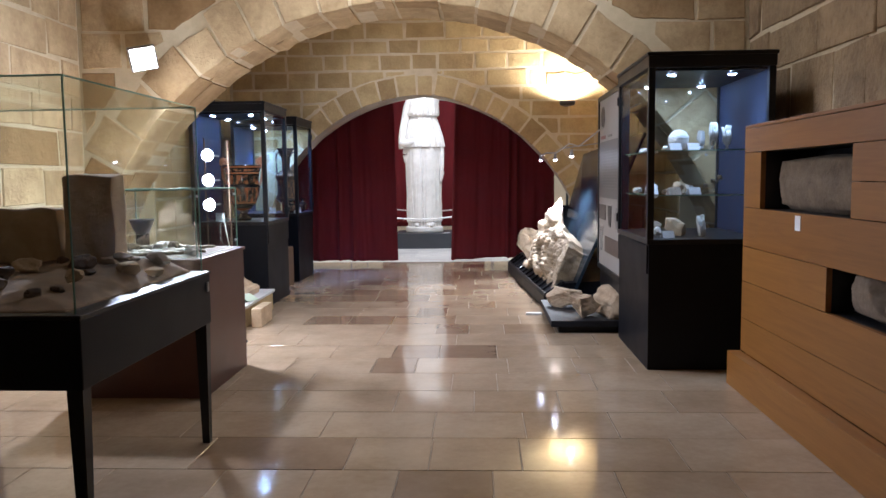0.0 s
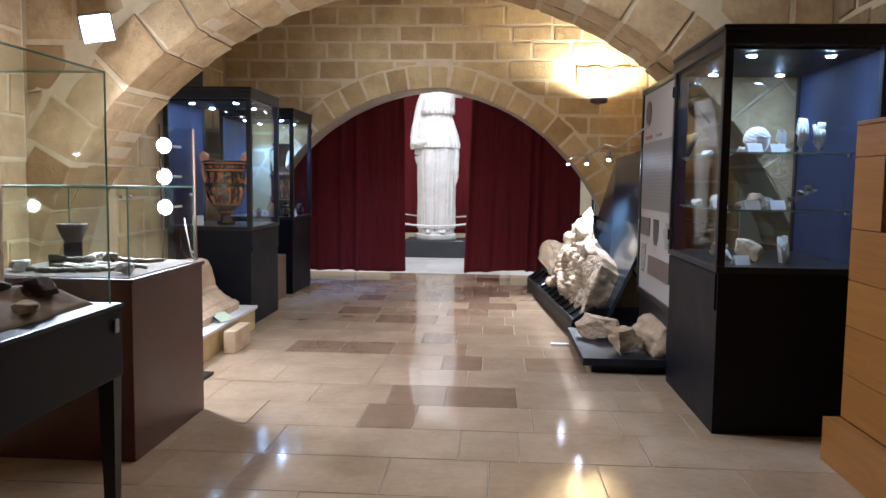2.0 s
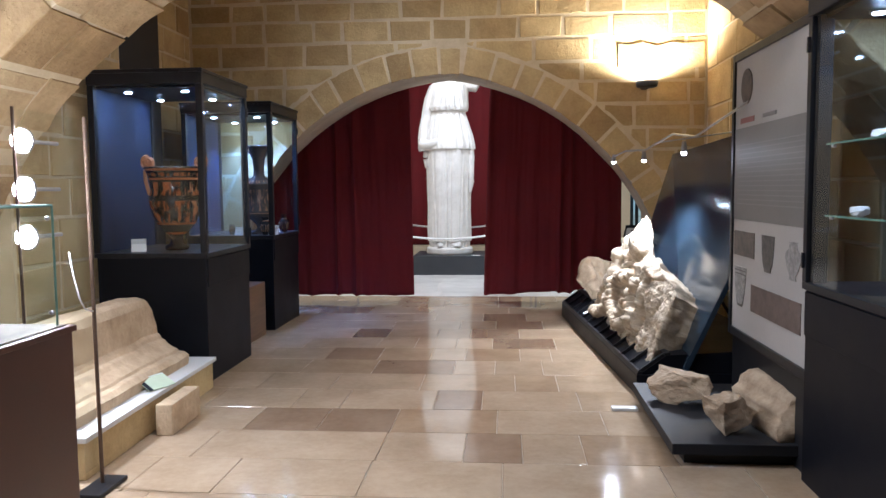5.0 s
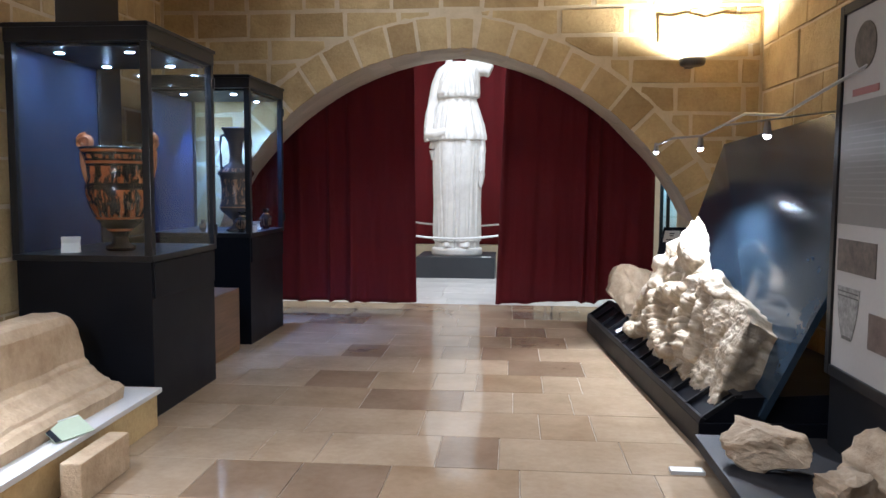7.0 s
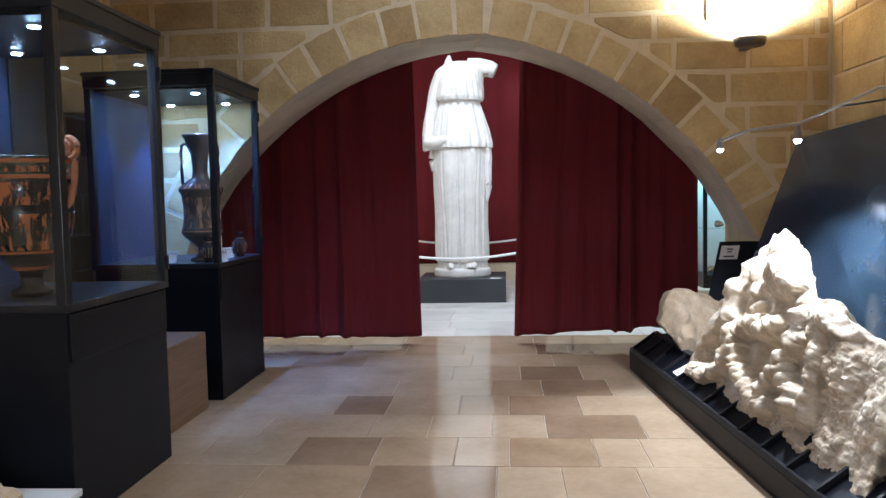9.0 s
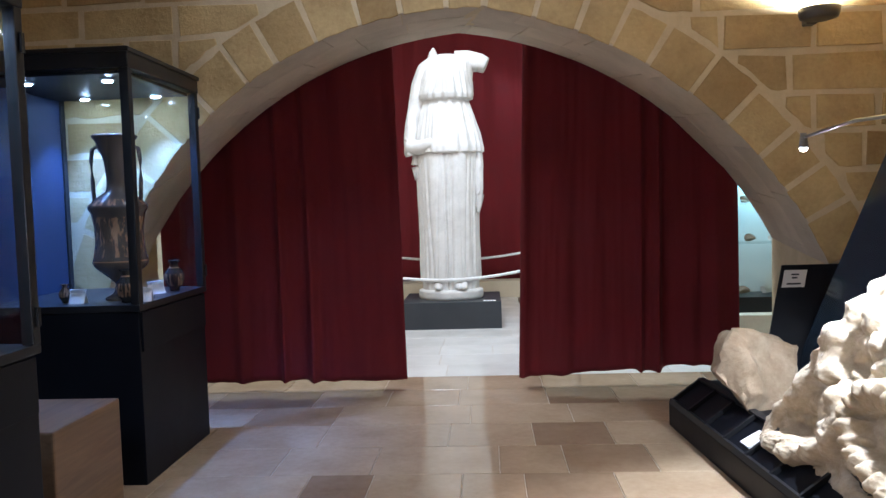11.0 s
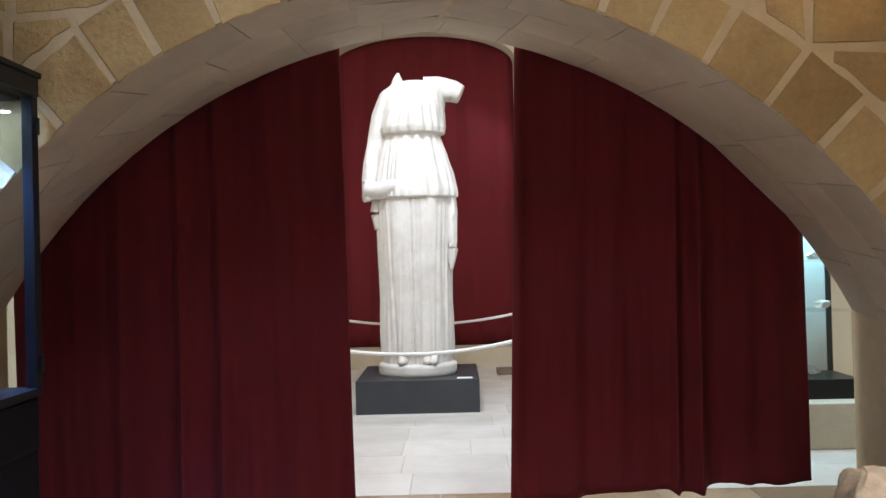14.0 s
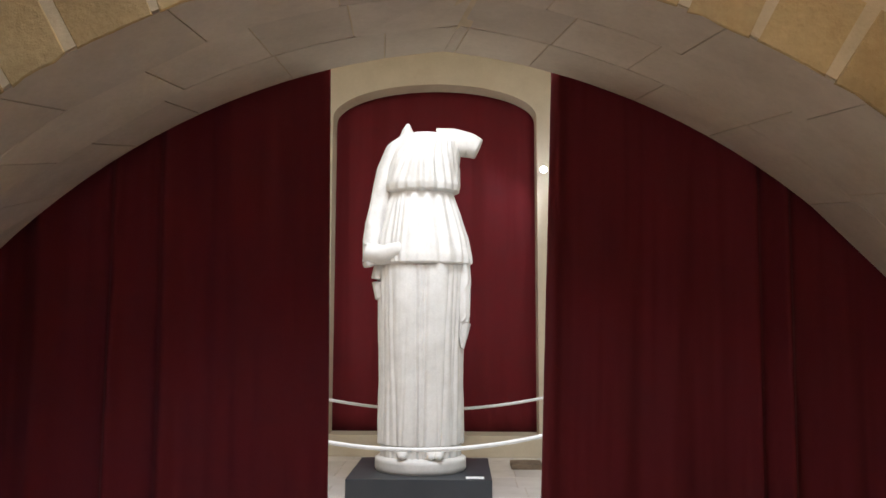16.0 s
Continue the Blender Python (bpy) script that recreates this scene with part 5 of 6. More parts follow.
part("step", box(-0.085, -0.002, 0.8, Y1, 0, 0.22, 0.003), M_WOOD, ww)
part("core", box(0.34, 0.48, 0.8, Y1 - 0.04, 0.0, 1.64, 0.0), M_FRAME, ww, "black niche lining")
for y0, y1, z0, z1 in ((3.46, 4.6, 1.155, 1.5), (2.55, 3.68, 0.68, 0.905)):
    part("niche_floor", box(0.031, 0.34, y0, y1, z0 - 0.02, z0 - 0.003, 0), M_FRAME, ww)
    part("niche_roof", box(0.031, 0.34, y0, y1, z1 + 0.003, z1 + 0.02, 0), M_FRAME, ww)
    part("niche_cheek", box(0.031, 0.34, y0 - 0.02, y0 - 0.003, z0, z1, 0), M_FRAME, ww)
    part("niche_cheek", box(0.031, 0.34, y1 + 0.003, y1 + 0.02, z0, z1, 0), M_FRAME, ww)
part("caption", box(-0.003, 0.0, 4.0, 4.07, 1.06, 1.14, 0), M_PAPER, ww, "small white caption card")
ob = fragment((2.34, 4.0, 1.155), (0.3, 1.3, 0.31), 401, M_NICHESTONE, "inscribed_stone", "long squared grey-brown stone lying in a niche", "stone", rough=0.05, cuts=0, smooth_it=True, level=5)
ob = fragment((2.32, 3.4, 0.68), (0.26, 0.46, 0.215), 402, M_DARKSTONE, "inscribed_stone", "rounded grey-brown stone lying in a niche", "stone", rough=0.08, cuts=2, smooth_it=True, level=5)
ob = fragment((2.26, 2.9, 0.68), (0.34, 0.5, 0.22), 403, M_DARKSTONE, "inscribed_stone", "rounded grey-brown stone lying in a niche", "stone", rough=0.08, cuts=2, smooth_it=True, level=5)

# ---- wall lamps ----
M_DARKMETAL = surface("dull_dark_metal", (0.09, 0.085, 0.08), (0.14, 0.13, 0.12), 0.4, 6, 120, 0.05, metal=0.5)
sc = thing("wall_lamp", (1.66, WALL_Y, 2.35), "shallow metal wall lamp throwing warm light upwards", "wall lamp")
bm = lathe([(0.07, 0), (0.1, 0.008), (0.108, 0.03), (0.112, 0.062), (0.102, 0.062), (0.09, 0.03), (0.03, 0.02)], 28)
bmesh.ops.translate(bm, verts=bm.verts, vec=(0, -0.17, 0))
smooth(part("bowl", bm, M_DARKMETAL, sc))
bm = bmesh.new()
rod(bm, (0, -0.17, 0.035), (0, -0.17, 0.05), 0.085, 24)
part("bulb_disc", bm, M_BOWL, sc, "glowing warm diffuser")
part("bracket", box(-0.03, 0.03, -0.08, -0.002, 0.0, 0.05, 0.004), M_DARKMETAL, sc)
fl = thing("flood_lamp", (-2.40, 6.33, 2.40), "square white flood lamp bracketed to the arch, switched on", "flood lamp")
tilt = pose(0, 0, 0, 18, -12, 28)
part("housing", box_into(bmesh.new(), -0.11, 0.11, -0.03, 0.05, -0.1, 0.1, 0.01, tilt), M_STEEL, fl)
part("lens", box_into(bmesh.new(), -0.095, 0.095, -0.036, -0.031, -0.085, 0.085, 0.002, tilt), M_LED, fl, "glowing square lens")
bm = bmesh.new()
rod(bm, (0, 0.04, 0), (0, 0.14, 0.06), 0.012, 8)
part("bracket", bm, M_STEEL, fl)


# fixture for the added fill lamps; no such lamps are known in the bays
def fill_spot(x, y, z, colour_mat):
    c = thing("fill_spot", (x, y, z), "small round fill lamp added under the vault, switched on", "ceiling lamp", "ceiling spots")
    bm = bmesh.new()
    rod(bm, (0, 0, 0.02), (0, 0, 0.12), 0.05, 20)
    part("can", bm, M_STEEL, c)
    bm = bmesh.new()
    rod(bm, (0, 0, 0.012), (0, 0, 0.019), 0.045, 20)
    part("lens", bm, colour_mat, c, "lit lens")
    bm = bmesh.new()
    rod(bm, (0, 0, 0.12), (0, 0, 4.45 - z), 0.012, 8)
    part("stem", bm, M_STEEL, c)
    return c


for x, y, mt in ((-0.6, 5.8, M_LED), (1.0, 5.5, M_LED), (-0.75, 9.8, M_LED)):
    fill_spot(x, y, 3.76, mt)


# ---- curtains ----
def curtain(x0, x1, lean_l, lean_r, seed, label, folds, hem=0.0):
    def at(u, v):
        x = x0 + (x1 - x0) * u
        z = 0.075 + 2.95 * v
        y = 12.02
        for fx, wd, amp in folds:
            y -= amp * math.exp(-((u - fx) / wd) ** 2) * (0.55 + 0.45 * (1 - v))
        y += 0.002 * math.sin(u * 41 + seed) * (0.4 + 0.6 * (1 - v)) + 0.03 * fbm((u * 6, v * 0.7, seed), 1.6, 3)
        x += lean_l * v * (1 - u) + lean_r * v * u
        if v < 0.02:
            z += 0.02 * fbm((u * 5, seed, 0), 1.5, 2) - 0.012 * sum(math.exp(-((u - f[0]) / f[1]) ** 2) for f in folds)
        z += hem * u * (1 - v) ** 6
        return x, y, z
    ob = part("curtain", sheet_mesh("curtain", 240, 60, at), M_RED)
    s = ob.modifiers.new("thick", "SOLIDIFY")
    s.thickness = 0.006
    return tagged(smooth(ob), label, "curtain", "arch curtains")


curtain(-2.72, -0.87, 0, -0.035, 1.0, "dark red heavy cloth curtain hanging in the arch", ((0.32, 0.03, 0.05), (0.5, 0.016, 0.06), (0.62, 0.022, 0.07), (0.86, 0.06, 0.02)))
curtain(-0.03, 1.6, 0.1, 0, 4.0, "dark red heavy cloth curtain hanging in the arch", ((0.02, 0.02, 0.04), (0.2, 0.05, 0.03), (0.55, 0.015, 0.05), (0.63, 0.02, 0.09), (0.9, 0.05, 0.03)), 0.07)
crod = thing("curtain_rod", (0, 12.02, 3.03), "thin metal rod holding the arch curtains", "curtain rod")
bm = bmesh.new()
rod(bm, (-3.55, 0, 0), (3.15, 0, 0), 0.012, 10)
part("rod", bm, M_STEEL, crod)

# ---- statue, plinth and barrier ----
pl = thing("statue_plinth", (-0.66, 15.26, 0), "low slate-grey rectangular plinth under the statue", "plinth")
part("block", box(-0.56, 0.56, -0.5, 0.5, 0, 0.3, 0.004), M_PLINTH, pl)
tagged(part("plinth_label", box(-0.3, -0.16, 14.8, 14.88, 0.3, 0.304, 0), M_PAPER), "small white caption lying on the plinth", "caption card")


def statue():
    verts, faces = [], []

    def loft(sections, n, fold):
        base = len(verts)
        for j, (z, cx, cy, rx, ry) in enumerate(sections):
            for k in range(n):
                a = k * math.tau / n
                f = fold(a, z)
                verts.append((cx + rx * math.cos(a) * (1 + f), cy + ry * math.sin(a) * (1 + f), z))
        for j in range(len(sections) - 1):
            for k in range(n):
                faces.append((base + j * n + k, base + j * n + (k + 1) % n, base + (j + 1) * n + (k + 1) % n, base + (j + 1) * n + k))
        faces.append(tuple(base + k for k in range(n))[::-1])
        faces.append(tuple(base + (len(sections) - 1) * n + k for k in range(n)))

    def spread(keys, steps):
        out = []
        for (a, b) in zip(keys, keys[1:]):
            for i in range(steps):
                f = i / steps
                f = f * f * (3 - 2 * f) * 0.5 + f * 0.5
                out.append(tuple(p + (q - p) * f for p, q in zip(a, b)))
        out.append(keys[-1])
        return out

    # round base
    loft(spread([(0.0, 0, 0, 0.36, 0.30), (0.02, 0, 0, 0.375, 0.31), (0.10, 0, 0, 0.372, 0.31), (0.115, 0, 0, 0.35, 0.29)], 3), 64, lambda a, z: 0.015 * math.sin(3 * a) + 0.01 * fbm((math.cos(a), math.sin(a), z * 3), 3, 3))
    # skirt
    def skirt_fold(a, z):
        low = min(1, max(0, (1.75 - z) / 1.4))
        sway = 0.05 * math.sin(1.9 * z) + 0.05 * fbm((z * 0.8, 3.0, 1.0), 1.0, 2)
        f = 0.0
        for g, wd, dp, drift in PLEATS:
            f -= dp * (0.35 + 0.65 * low) * math.exp(-((a - g - drift * (1.7 - z) - sway * 0.5) / wd) ** 2)
        legs = math.exp(-((a - 4.28) / 0.25) ** 2) + math.exp(-((a - 5.12) / 0.25) ** 2)
        f += 0.062 * legs * min(1, max(0, (z - 0.2) * 2))
        back_ = 0.5 - 0.5 * math.cos(a - 4.71)
        f += 0.03 * back_ * math.cos(15 * a + z) + 0.025 * fbm((math.cos(a) * 2, math.sin(a) * 2, z * 0.7), 2.5, 3)
        return f + 0.003 * low * math.cos(37 * a + 3 * fbm((a * 2, z, 0), 1.5, 2))
    PLEATS = ((4.60, 0.045, 0.13, 0.02), (4.74, 0.03, 0.08, 0.0), (4.84, 0.035, 0.10, -0.03), (4.0, 0.045, 0.05, 0.09), (3.86, 0.03, 0.03, 0.05), (3.7, 0.05, 0.05, -0.02), (4.46, 0.03, 0.03, -0.12),
              (5.38, 0.045, 0.06, -0.08), (5.52, 0.03, 0.04, 0.05), (5.68, 0.045, 0.05, -0.03), (4.98, 0.03, 0.03, 0.12), (3.5, 0.06, 0.06, 0.0), (5.9, 0.06, 0.07, 0.0))
    loft(spread([(0.11, 0.0, 0, 0.325, 0.245), (0.2, 0.0, 0, 0.325, 0.245), (0.215, 0.0, 0, 0.35, 0.272), (0.4, 0.0, 0, 0.35, 0.27), (0.7, 0.0, 0, 0.345, 0.262), (1.2, 0.0, 0, 0.357, 0.268), (1.6, 0.01, 0, 0.368, 0.275), (1.72, 0.01, 0, 0.36, 0.27)], 14), 300, skirt_fold)
    # overfold
    loft(spread([(1.665, 0.005, 0, 0.375, 0.30), (1.68, 0.005, 0, 0.405, 0.315), (1.74, 0.005, 0, 0.405, 0.315), (1.9, 0.005, 0, 0.375, 0.29), (2.1, 0.0, 0, 0.32, 0.25), (2.25, -0.005, 0, 0.275, 0.225), (2.29, -0.005, 0, 0.272, 0.22)], 9), 200, lambda a, z: (0.022 * math.cos(29 * a + 4 * math.sin(3 * a) + z * 2 + 2.5 * fbm((a * 2, z * 0.5, 5), 1.5, 2)) + 0.026 * math.cos(15 * a + 3 * math.sin(2 * a + 1) - z)) * min(1, (2.34 - z) * 4) + 0.022 * fbm((math.cos(a) * 2, math.sin(a) * 2, z), 3, 3))
    # blouse
    loft(spread([(2.265, 0.0, 0, 0.27, 0.22), (2.285, 0.0, -0.01, 0.315, 0.265), (2.33, 0.0, -0.015, 0.325, 0.275), (2.5, 0.015, -0.02, 0.3, 0.26), (2.62, 0.035, -0.01, 0.29, 0.225), (2.7, 0.06, 0.0, 0.27, 0.19), (2.765, 0.05, 0.0, 0.215, 0.15), (2.79, 0.02, 0.01, 0.14, 0.11), (2.8, 0.0, 0.01, 0.08, 0.07)], 8), 200, lambda a, z: (0.085 * math.cos(20 * (a - 4.71) / (0.45 + 1.1 * max(0.0, 2.8 - z)) + 2.2 * fbm((a * 2, z * 2, 7), 1.2, 2)) * math.exp(-((a - 4.71) / 0.75) ** 2) - 0.05 * math.exp(-((a - 4.71) / 0.09) ** 2) * max(0.0, z - 2.55) * 4) * (0.5 + 0.5 * min(1, max(0, (2.75 - z) * 3))) + 0.035 * fbm((math.cos(a) * 2, math.sin(a) * 2, z * 2), 2.4, 3))
    # broken neck spike
    loft(spread([(2.76, -0.13, 0.02, 0.07, 0.06), (2.83, -0.13, 0.02, 0.045, 0.04), (2.885, -0.125, 0.02, 0.014, 0.014)], 5), 20, lambda a, z: 0.06 * math.sin(3 * a))

    def limb(path, n=28, fold=0.03):
        base = len(verts)
        pts_ = [Vector(p[:3]) for p in path]
        for i, p in enumerate(pts_):
            d = (pts_[min(i + 1, len(pts_) - 1)] - pts_[max(i - 1, 0)]).normalized()
            q = d.to_track_quat("Z", "Y")
            rx, ry = path[i][3], path[i][4]
            for k in range(n):
                a = k * math.tau / n
                f = 1 + fold * math.cos(6 * a + i * 0.25)
                w_ = p + q @ Vector((rx * math.cos(a) * f, ry * math.sin(a) * f, 0))
                verts.append(tuple(w_))
        for j in range(len(path) - 1):
            for k in range(n):
                faces.append((base + j * n + k, base + j * n + (k + 1) % n, base + (j + 1) * n + (k + 1) % n, base + (j + 1) * n + k))
        faces.append(tuple(base + k for k in range(n))[::-1])
        faces.append(tuple(base + (len(path) - 1) * n + k for k in range(n)))

    # long sleeve, hanging, with its cut end
    limb(spread([(-0.1, 0.0, 2.7, 0.09, 0.11), (-0.2, -0.01, 2.62, 0.1, 0.12), (-0.285, -0.02, 2.45, 0.088, 0.1), (-0.34, -0.03, 2.22, 0.076, 0.09), (-0.385, -0.05, 2.0, 0.075, 0.09), (-0.405, -0.07, 1.82, 0.082, 0.09), (-0.40, -0.09, 1.7, 0.088, 0.09), (-0.39, -0.09, 1.66, 0.08, 0.08)], 6), 32)
    limb(spread([(-0.43, -0.1, 1.76, 0.09, 0.09), (-0.3, -0.16, 1.74, 0.1, 0.08), (-0.16, -0.22, 1.78, 0.085, 0.07), (-0.02, -0.24, 1.83, 0.04, 0.05)], 6), 24, 0.02)
    # broken arm stub
    limb(spread([(0.12, 0.0, 2.72, 0.1, 0.12), (0.26, 0.0, 2.72, 0.1, 0.115), (0.4, -0.01, 2.69, 0.095, 0.105), (0.475, -0.015, 2.655, 0.085, 0.09)], 6), 28)
    # side drapery fall
    limb(spread([(0.33, -0.06, 1.75, 0.06, 0.06), (0.355, -0.08, 1.5, 0.055, 0.06), (0.36, -0.1, 1.2, 0.04, 0.05), (0.35, -0.1, 1.08, 0.022, 0.035), (0.345, -0.1, 0.98, 0.008, 0.012)], 6), 20, 0.12)
    limb(spread([(-0.32, -0.05, 1.75, 0.06, 0.06), (-0.35, -0.06, 1.55, 0.05, 0.06), (-0.345, -0.06, 1.38, 0.02, 0.03)], 5), 18, 0.12)
    # toes and hem
    for x in (-0.13, 0.1, 0.155):
        limb(spread([(x, -0.2, 0.165, 0.05, 0.05), (x, -0.27, 0.145, 0.04, 0.032), (x, -0.3, 0.135, 0.022, 0.018)], 4), 16, 0.0)
    me = bpy.data.meshes.new("statue")
    me.from_pydata(verts, [], faces)
    bm_ = bmesh.new()
    bm_.from_mesh(me)
    bmesh.ops.recalc_face_normals(bm_, faces=bm_.faces)
    bm_.to_mesh(me)
    bm_.free()
    ob_ = smooth(part("statue", me, M_MARBLE))
    ob_.matrix_world = pose(-0.67, 15.2, 0.3)
    return tagged(ob_, "colossal headless white marble statue in pleated drapery", "statue")


statue()
PX = (-2.0, 0.68)
PY = (14.25, 16.35)
M_ROPE = surface("white_rope", (0.72, 0.72, 0.70), (0.85, 0.85, 0.83), 0.8, 30, 300, 0.4, depth=0.003)
for x in PX:
    for y in PY:
        bp_ = thing("barrier_post", (x, y, 0), "slim steel barrier post on a round foot", "barrier post", "barrier posts")
        bm = bmesh.new()
        rod(bm, (0, 0, 0), (0, 0, 0.02), 0.14, 28)
        part("foot", bm, M_STEEL, bp_)
        bm = bmesh.new()
        rod(bm, (0, 0, 0.02), (0, 0, 0.86), 0.016, 14)
        part("pole", bm, M_STEEL, bp_)
for a, b, sag in (((PX[0], PY[0]), (PX[1], PY[0]), 0.23), ((PX[0], PY[1]), (PX[1], PY[1]), 0.17), ((PX[0], PY[0]), (PX[0], PY[1]), 0.2), ((PX[1], PY[0]), (PX[1], PY[1]), 0.2)):
    bm = bmesh.new()
    tube(bm, [(a[0] + (b[0] - a[0]) * i / 24, a[1] + (b[1] - a[1]) * i / 24, 0.83 - sag * 4 * (i / 24) * (1 - i / 24)) for i in range(25)], 0.015, 8)
    ob = smooth(part("barrier_rope", bm, M_ROPE))
    tagged(ob, "white rope sagging between barrier posts round the statue", "rope", "barrier ropes")

# arched niche with a red hanging at the end of the statue's room
NX, NR, NZ = -0.66, 1.2, 3.92
bm = bmesh.new()
n = 24
arc = [(NX - NR, 0.0)] + [(NX - NR * math.cos(math.pi * i / n), NZ + 0.4 * math.sin(math.pi * i / n)) for i in range(n + 1)] + [(NX + NR, 0.0)]
low = [(-3.6, 0.0)] + arc + [(3.2, 0.0)]
for y, flip in ((BY1, 0), (BY1 + 0.3, 1)):
    lo = [bm.verts.new((x, y, z)) for x, z in low]
    hi = [bm.verts.new((x, y, 5.3)) for x, z in low]
    for i in range(len(low) - 1):
        if abs(low[i][0] - low[i + 1][0]) > 1e-6:
            bm.faces.new((lo[i], lo[i + 1], hi[i + 1], hi[i]))
s0 = [[bm.verts.new((x, y, z)) for x, z in arc] for y in (BY1, BY1 + 0.3)]
for i in range(len(arc) - 1):
    bm.faces.new((s0[0][i + 1], s0[0][i], s0[1][i], s0[1][i + 1]))
bmesh.ops.remove_doubles(bm, verts=bm.verts, dist=1e-5)
bmesh.ops.recalc_face_normals(bm, faces=bm.faces)
tagged(part("wall_back", bm, M_PLASTER), "cream plaster end wall with an arched niche", "wall", kind="structure")
plain_wall("wall_niche", -2.2, 0.9, BY1 + 0.5, BY1 + 0.7, 0, 5.3, M_PLASTER, "plain wall behind the niche")


def hanging(u, v):
    x = NX - NR - 0.1 + (2 * NR + 0.2) * u
    return x, BY1 + 0.36 + 0.02 * math.sin(u * 40) + 0.015 * fbm((u * 7, v, 2), 2, 3), 0.22 + 4.3 * v


hg = smooth(part("red_hanging", sheet_mesh("red_hanging", 160, 20, hanging), M_RED))
hg.modifiers.new("thick", "SOLIDIFY").thickness = 0.006
tagged(hg, "dark red cloth hanging in the niche behind the statue", "curtain")
tagged(part("niche_sill", box(NX - NR, NX + NR, BY1 - 0.02, BY1 + 0.34, 0, 0.24, 0.004), M_PLASTER), "cream stone sill at the niche foot", "sill", kind="structure")
ws = thing("wall_spot", (0.59, 17.35, 3.24), "small bright spot lamp on the niche wall", "wall lamp")
bm = bmesh.new()
rod(bm, (0, 0.25, 0.03), (0, 0.05, 0.0), 0.025, 14)
part("head", bm, M_STEEL, ws)
bm = bmesh.new()
bmesh.ops.create_uvsphere(bm, u_segments=14, v_segments=8, radius=0.035, matrix=Matrix.Translation((0, 0.03, -0.005)))
part("lens", bm, M_LED, ws, "lit lens")
part("arm", box(-0.012, 0.012, 0.2, 0.3, 0.015, 0.04, 0.002), M_STEEL, ws)
tagged(part("floor_box", box(0.18, 0.5, 16.9, 17.2, 0, 0.05, 0.004), M_DARKSTONE), "small grey floor lamp box by the niche", "box")

# lit wall case of the statue's room, on a stone ledge
tagged(part("stone_ledge", box(1.5, 3.15, 13.2, 14.1, 0, 0.32, 0.01), M_PALE), "pale stone ledge under the lit case", "ledge", kind="structure")
wc = thing("wall_case", (1.98, 13.35, 0.32), "dark-framed glass case lit cold blue, holding small finds", "display cabinet")
part("base", box(0, 0.6, 0, 0.45, 0, 0.14, 0.004), M_FRAME, wc)
part("head", box(0, 0.6, 0, 0.45, 1.6, 1.72, 0.004), M_FRAME, wc)
for x in (0, 0.56):
    for y in (0, 0.41):
        part("post", box(x, x + 0.04, y, y + 0.04, 0.14, 1.6, 0.003), M_FRAME, wc)
part("back", box(0.04, 0.56, 0.42, 0.44, 0.14, 1.6, 0.002), M_WHITE, wc, "pale back panel")
for z in (0.62, 0.98):
    pane("shelf", 0.04, 0.56, 0.03, 0.41, z, z + 0.008, wc)
pane("front_pane", 0.04, 0.56, 0.012, 0.018, 0.14, 1.6, wc)
spot_lamp((2.28, 13.5, 1.88), (2.28, 13.62, 0.4), 60, 140, (0.42, 0.88, 1.0), 0.03, 0.6)
for i, (x, z) in enumerate(((2.12, 0.47), (2.34, 0.47), (2.2, 0.955), (2.42, 0.955), (2.18, 1.315), (2.36, 1.315))):
    fragment((x, 13.56, z), (0.13, 0.1, 0.07), 500 + i, M_MARBLE if i % 2 else M_DARKSTONE, "small_find", "small pale find on a shelf of the lit case", "find", rz=i * 40, group="wall case finds", level=3)

# added dark sheet against the side wall behind the tall cases, for recess shade
dsn = thing("recess_shade_sheet", (-3.08, 9.28, 0), "tall dark brown sheet standing in for shade in the side wall recess", "screen")
part("panel", box(-0.03, 0.03, -0.66, 0.72, 0, 3.5, 0.004), M_RECESSSHADE, dsn)
part("foot", box(-0.03, 0.12, -0.6, -0.52, 0, 0.02, 0.003), M_FRAME, dsn)
part("foot", box(-0.03, 0.12, 0.58, 0.66, 0, 0.02, 0.003), M_FRAME, dsn)

# ---- stones and slabs of the setting ----
rnd = random.Random(11)
ring = 0.29


def far_floor(u):
    """Where the courses of the far wall stop: the outer edge of the arch ring."""
    z = [c[1] + math.sqrt(max(0.0, (c[2] + ring + 0.02) ** 2 - (u - c[0]) ** 2)) if abs(u - c[0]) < c[2] + ring + 0.02 else -1.0 for c in (FAR_L, FAR_RT)]
    if u > JAMB_R + ring:
        return -1.0
    return min(z)


outl = courses(X_FARLEFT, X_FARRIGHT, 0.0, 4.0, (0.2, 0.255), (0.3, 0.62), 0.034, far_floor, rnd)
front = lambda u, v, d: (u, WALL_Y + 0.014 - d, v)
stones(wall_far, outl, front, M_STONE, seed=3, depth=(0.002, 0.009), chamfer=0.005, jitter=0.009)
# a block that stands proud beside the lamp, with a ragged top
lip = [(1.39, 2.575), (2.27, 2.57), (2.27, 2.83), (2.1, 2.815), (1.95, 2.835), (1.78, 2.80), (1.62, 2.835), (1.5, 2.80), (1.39, 2.815)]
part("stone", piece_mesh("stone", lip, front, 0.0, 0.02, 0.009, jitter=0.006, rnd=rnd), M_STONE, wall_far)
